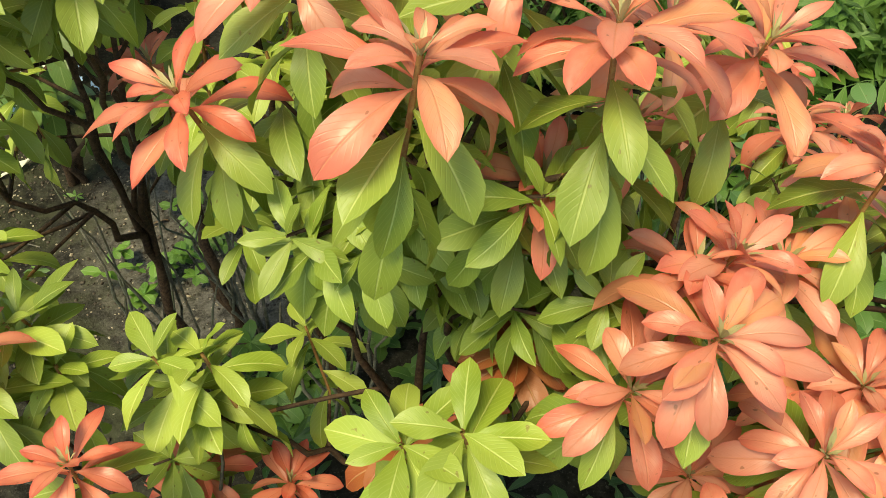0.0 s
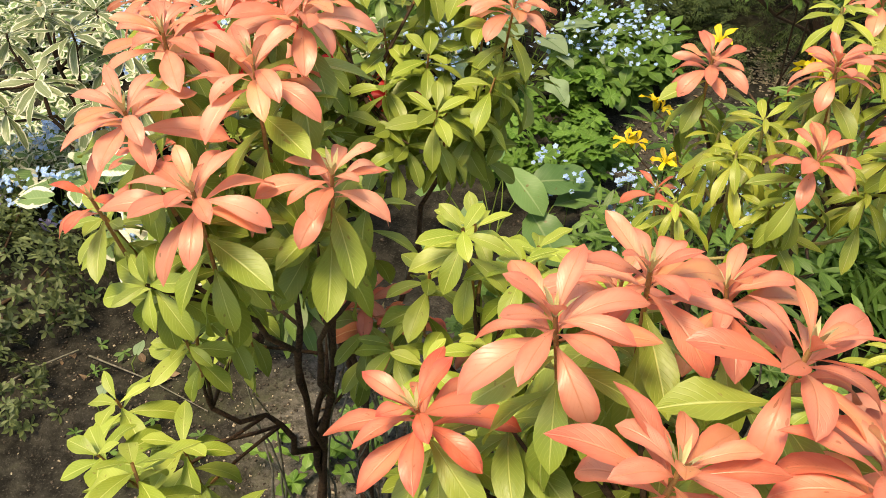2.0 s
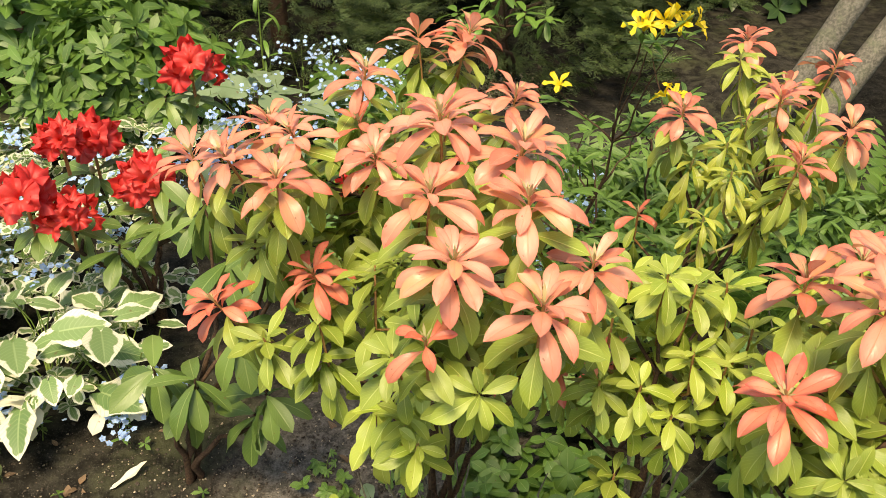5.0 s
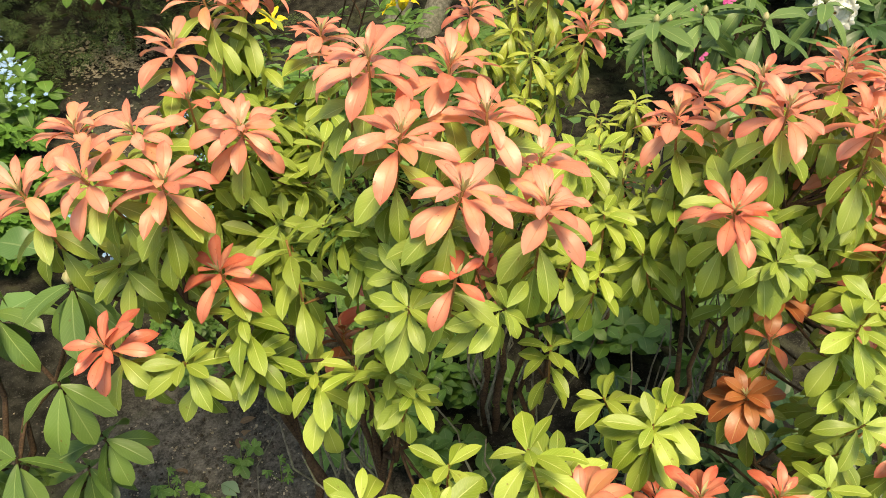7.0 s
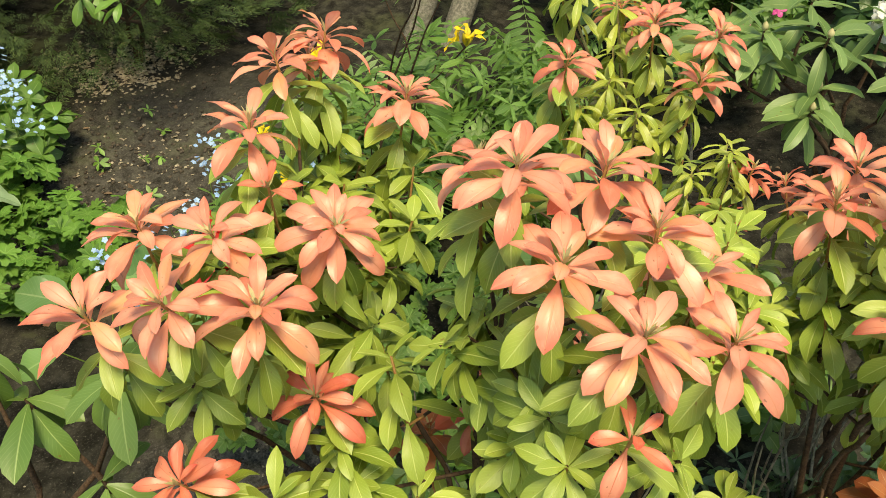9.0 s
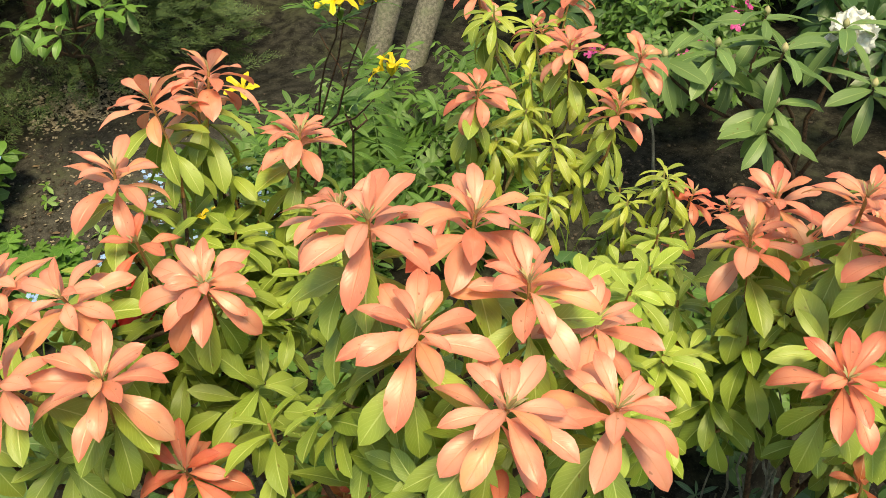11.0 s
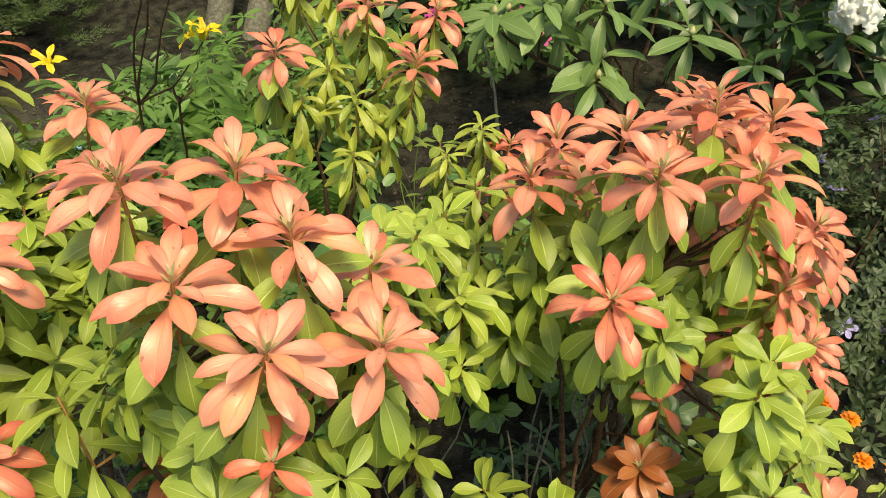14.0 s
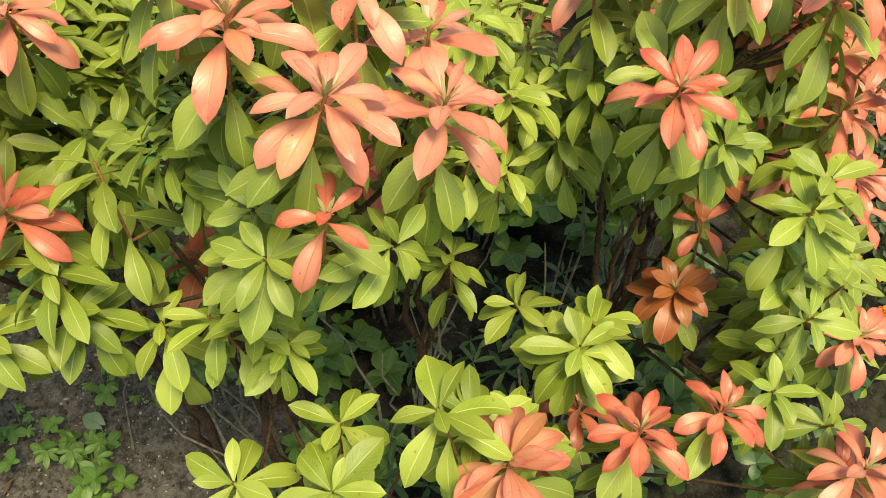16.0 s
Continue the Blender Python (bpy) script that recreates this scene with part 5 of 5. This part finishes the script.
conifer(0.62, 5.0, 0.95, 2.4, 3600, 121, "dark green conifer with drooping flat sprays", 0.06)
conifer(-0.60, 5.35, 0.85, 2.4, 2600, 122, "dark conifer with yellow-green tips behind the blue flowers", 0.05)
conifer(1.55, 5.75, 0.85, 2.6, 2000, 123, "dark conifer behind the twin trunks", 0.04)
conifer(-2.3, 6.3, 1.0, 2.6, 900, 124, "dark conifer at the back of the garden")
conifer(-4.0, 6.0, 1.0, 2.4, 800, 125, "dark conifer at the back of the garden")
conifer(3.9, 5.0, 0.8, 2.4, 800, 126, "dark conifer at the back of the garden")
conifer(4.3, 2.6, 1.0, 2.4, 800, 127, "dark conifer at the back of the garden")
conifer(0.8, 6.4, 1.1, 2.8, 900, 128, "dark conifer at the back of the garden")


def tree_trunk(x, y, lean, radius, seed, label):
    rng = random.Random(seed)
    base = Vector((x, y, gz(x, y)))
    tree = thing("tree", base, label, "tree", "slender trees")
    pts = [base + Vector((lean[0] * s, lean[1] * s, 4.2 * s - 0.05)) + Vector((0.02 * math.sin(7 * s), 0.02 * math.cos(5 * s), 0)) for s in (i / 16 for i in range(17))]
    attach("trunk", tube("trunk", pts, radius, radius * 0.62, M_TRUNK, base, 14, 0.04, rng), tree, Matrix.Translation(base))
    top = pts[-1]
    g = Mass()
    for k in range(7):
        a = k * GOLDEN
        end = top + Vector((math.cos(a) * 0.9, math.sin(a) * 0.9, 0.5 + 0.2 * (k % 3)))
        limb = bent(top - UP * 0.15 * k, end, 0.1, 5, rng)
        attach("limb", tube("limb", limb, 0.025, 0.008, M_TRUNK, base, 6, 0.1, rng), tree, Matrix.Translation(base))
        for _ in range(70):
            p = limb[rng.randrange(2, 6)] + Vector((rng.gauss(0, 0.22), rng.gauss(0, 0.22), rng.gauss(0, 0.2)))
            g.add(SMALL[_ % 3], np.array(turn_to((rng.uniform(-1, 1), rng.uniform(-1, 1), 1), rng.uniform(0, 6.28), rng.uniform(-0.5, 0.5), p, rng.uniform(0.05, 0.09))))
    attach("crown", g.mesh("crown", M_HERB, base), tree, Matrix.Translation(base), "", "stuff")


tree_trunk(1.57, 3.70, (2.0, 0.2), 0.060, 131, "slender grey-barked tree trunk rising from the ferns")
tree_trunk(1.66, 3.55, (2.6, 0.4), 0.060, 132, "slender grey-barked tree trunk leaning beside its twin")


# ---- small things on the soil ----
def lily_stem(x, y, height, seed):
    rng = random.Random(seed)
    base = Vector((x, y, gz(x, y)))
    plant = thing("lily_stem", base, "upright green stem with narrow pointed leaves", "plant", "lily stems")
    top = base + Vector((rng.uniform(-0.04, 0.04), rng.uniform(-0.04, 0.04), height))
    stem = attach("stem", tube("stem", bent(base, top, 0.03, 5, rng), 0.005, 0.003, M_STALK, base, 6, 0.03, rng), plant, Matrix.Translation(base))
    for k in range(16):
        attach("leaf", LILY[k % len(LILY)][1], stem, turn_to(UP, k * GOLDEN, radians(rng.uniform(15, 55)), base.lerp(top, 0.1 + 0.9 * k / 16), rng.uniform(0.10, 0.17)))


LILY = leaf_set("lily_leaf", M_FRESH, 0.15)
lily_stem(-2.15, 2.42, 0.55, 141)
lily_stem(-2.22, 2.36, 0.42, 142)
lily_stem(-0.70, 4.4, 0.8, 143)
rhododendron((0.55, 4.45), [(0.207, 3.706, 0.647), (0.30, 3.80, 0.74), (0.12, 3.82, 0.66), (0.38, 3.72, 0.68), (0.42, 3.9, 0.80), (0.24, 3.95, 0.60), (0.5, 3.8, 0.62)], FRESH_LEAVES, 0.105, "young rhododendron with bright green leaf whorls before the conifer", 27, count=8, limbs=2, bud=False)


def seedling(x, y, z, size, seed):
    rng = random.Random(seed)
    base = Vector((x, y, gz(x, y)))
    plant = thing("seedling", base, "seedling with a single pale heart-shaped leaf", "plant", "seedlings")
    p = base + Vector((0.01, 0.02, z))
    stalk = attach("stalk", tube("stalk", [base, base + Vector((0, 0, z * 0.6)), p], 0.0018, 0.0014, M_STALK, base, 5), plant, Matrix.Translation(base))
    attach("leaf", SILVER_LEAVES[seed % 6][1], stalk, turn_to((0, -0.5, 1), -1.2, -0.2, p, size))


seedling(-1.265, 1.965, 0.06, 0.05, 1)
seedling(-1.266, 1.81, 0.05, 0.05, 2)
seedling(-0.523, 1.911, 0.05, 0.055, 3)


def weed(x, y, seed, size):
    """A low weed with hand-shaped leaves."""
    rng = random.Random(seed)
    base = Vector((x, y, gz(x, y)))
    plant = thing("weed", base, "low green weed with hand-shaped leaves on pale soil", "plant", "weeds")
    for k in range(4):
        p = base + Vector((0.03 * math.cos(k * GOLDEN), 0.03 * math.sin(k * GOLDEN), rng.uniform(0.03, 0.06)))
        stalk = attach("stalk", tube("stalk", bent(base, p, 0.1, 3, rng), 0.0015, 0.001, M_STALK, p, 4), plant, Matrix.Translation(p))
        for j in range(5):
            attach("leaf", FRESH_LEAVES[(j + k) % 6][1], stalk, turn_to((rng.uniform(-0.2, 0.2), -0.2, 1), k + (j - 2) * 0.75, radians(rng.uniform(-8, 14)), p, size * (1 - 0.14 * abs(j - 2))))


for i_, (wx, wy) in enumerate(((-0.60, 1.95), (-0.57, 1.90), (-0.44, 2.02), (-0.40, 1.90), (-0.62, 2.08))):
    weed(wx, wy, 300 + i_, 0.04 if i_ < 2 else 0.022)


def fallen(x, y, mesh, size, name, label, angle, roll=0.0):
    tilt = turn_to((0.1 * math.sin(angle), 0.1, 1), angle, 0.05, (x, y, gz(x, y) + 0.008), size, roll)
    ob = new(name, mesh)
    ob.matrix_basis = tilt
    tagged(ob, label, "leaf", "fallen leaves")


DRY = leaf_set("dry_leaf", M_DRY, 0.45)
WHITE_STRIP = make_mesh("white_strip", *[leaf_form(0.22, -0.5, 0.8, 0.5, 0.3, 8, 0.3)[i] for i in (0, 1)], M_PALE, leaf_form(0.22, -0.5, 0.8, 0.5, 0.3, 8, 0.3)[2])
fallen(-1.20, 2.125, WHITE_STRIP, 0.12, "fallen_strip", "curled white bleached strip lying on dark soil", -2.6)
rng_ = random.Random(150)
for k_ in range(70):
    ax, ay = rng_.choice(((-1.2, 1.95), (-0.55, 2.05), (-1.35, 2.2), (0.2, 4.1), (1.5, 2.3), (-0.3, 1.35), (0.1, 3.6), (1.7, 2.2), (-0.05, 3.3), (-0.5, 2.1)))
    fallen(ax + rng_.gauss(0, 0.16), ay + rng_.gauss(0, 0.14), DRY[rng_.randrange(12)][1], rng_.uniform(0.022, 0.048), "fallen_leaf", "curled dry brown leaf lying on the soil", rng_.uniform(0, 6.28), rng_.uniform(-0.5, 0.5))


def crumbs(name, label, centre, spread, count, lo, hi, seed, mat=None, flat=(0.4, 0.8)):
    rng = random.Random(seed)
    base = Vector((centre[0], centre[1], gz(*centre)))
    heap = thing(name, base, label, "soil", "", "stuff")
    corners = np.array([(x, y, z) for x in (-1, 1) for y in (-1, 1) for z in (-1, 1)], dtype=float)
    quads = np.array([(0, 1, 3, 2), (4, 6, 7, 5), (0, 4, 5, 1), (2, 3, 7, 6), (0, 2, 6, 4), (1, 5, 7, 3)])
    r2 = np.random.RandomState(seed)
    g = Mass()
    for _ in range(count):
        x, y = rng.gauss(centre[0], spread[0]), rng.gauss(centre[1], spread[1])
        s = rng.uniform(lo, hi) * rng.uniform(0.5, 1)
        v = corners * (0.5 + 0.35 * r2.rand(8, 1)) * np.array([1, rng.uniform(0.6, 1), rng.uniform(*flat)])
        m = Matrix.Translation((x, y, gz(x, y) + s * 0.25)) @ Euler((rng.uniform(-0.4, 0.4), rng.uniform(-0.4, 0.4), rng.uniform(0, 6.28))).to_matrix().to_4x4() @ Matrix.Scale(s, 4)
        g.add((v, quads, np.zeros((8, 2))), m)
    attach("clods", g.mesh("clods", mat or M_CRUMB, base), heap, Matrix.Translation(base), "", "stuff")


crumbs("soil_crumbs", "scattered dark soil crumbs and small clods", (-1.2, 2.0), (0.38, 0.32), 2400, 0.0015, 0.006, 161)
crumbs("soil_crumbs", "scattered dark soil crumbs and small clods", (-0.5, 2.0), (0.3, 0.25), 700, 0.002, 0.008, 162)
crumbs("soil_crumbs", "scattered soil crumbs and bark bits", (0.15, 3.6), (0.40, 0.6), 1600, 0.003, 0.014, 163)
crumbs("soil_crumbs", "scattered soil crumbs and bark bits", (1.6, 2.2), (0.4, 0.4), 500, 0.003, 0.012, 164)

# The first two scatters imitate dappled sunlight with pale chips; the others are litter.
crumbs("litter_sunflecks", "pale chips standing in for sun dapples on dark soil", (0.46, 4.46), (0.13, 0.13), 1300, 0.004, 0.018, 165, M_LITTER_FLECK, (0.1, 0.25))
crumbs("litter_sunflecks", "scattered pale chips standing in for sun flecks on mossy soil", (0.15, 3.65), (0.22, 0.40), 420, 0.003, 0.014, 166, M_LITTER_FLECK, (0.1, 0.3))
crumbs("litter_sunflecks", "scattered pale chips and straw on dark soil", (-1.15, 1.98), (0.34, 0.26), 900, 0.0012, 0.006, 167, M_LITTER_FLECK, (0.1, 0.3))
crumbs("litter_sunflecks", "pale chips and straw on pale soil", (-0.5, 1.95), (0.22, 0.20), 700, 0.0012, 0.007, 168, M_LITTER_FLECK, (0.1, 0.3))


def loose_twig(points, r, label="thin dry twig lying on the soil"):
    pts = [Vector((x, y, gz(x, y) + 0.006 + dz)) for x, y, dz in points]
    ob = new("twig", tube("twig", pts, r, r * 0.5, M_TRUNK, (0, 0, 0), 5, 0.15, random.Random(5)))
    tagged(ob, label, "twig", "loose twigs")


loose_twig([(-1.42, 1.98, 0), (-1.2, 1.94, 0.01), (-1.0, 1.90, 0)], 0.003)
loose_twig([(-1.6, 1.7, 0), (-1.52, 1.85, 0.02), (-1.45, 1.98, 0.01)], 0.005)
loose_twig([(-0.5, 1.85, 0), (-0.42, 1.98, 0.01), (-0.3, 2.05, 0)], 0.003)
loose_twig([(1.6, 2.2, 0.0), (1.68, 2.28, 0.16), (1.74, 2.38, 0.34)], 0.008, "bare grey twig standing out of the soil")


petal_ = leaf_form(0.5, 0.4, 0.3, 0.9, 0.38, 4, 0.3, across=4)
ORANGE_PETAL = make_mesh("petal", petal_[0], petal_[1], M_ORANGE, petal_[2])
heart_ = spindle(0.8, 1.0)
ORANGE_HEART = make_mesh("bloom", heart_[0], heart_[1], M_ORANGE, heart_[2])


def marigold(x, y, seed):
    rng = random.Random(seed)
    base = Vector((x, y, gz(x, y)))
    plant = thing("marigold", base, "small orange marigold on a short stem", "flower", "marigolds")
    top = base + Vector((0, 0, 0.25 + rng.uniform(-0.04, 0.03)))
    attach("stem", tube("stem", [base, base.lerp(top, 0.5) + Vector((0.01, 0, 0)), top], 0.003, 0.002, M_STALK, base, 5), plant, Matrix.Translation(base))
    heart = attach("bloom", ORANGE_HEART, plant, Matrix.Translation(top) @ Matrix.Scale(0.008, 4), "orange heart of the bloom")
    for k in range(3):
        s = 0.026 * (1 - 0.22 * k)
        for j in range(9 - 2 * k):
            attach("petal", ORANGE_PETAL, heart, turn_to(UP, k * 0.4 + j * 2 * math.pi / (9 - 2 * k), 0.25 + 0.35 * k, top + UP * 0.003 * k, s))
    for k in range(6):
        attach("leaf", LIME_LEAVES[k][1], plant, turn_to(UP, k * GOLDEN, 0.4, base.lerp(top, 0.15 * k), 0.05))


for i_, (mx, my) in enumerate(((0.80, 0.74), (0.75, 0.68), (0.72, 0.62), (0.86, 0.80))):
    marigold(mx, my, i_)
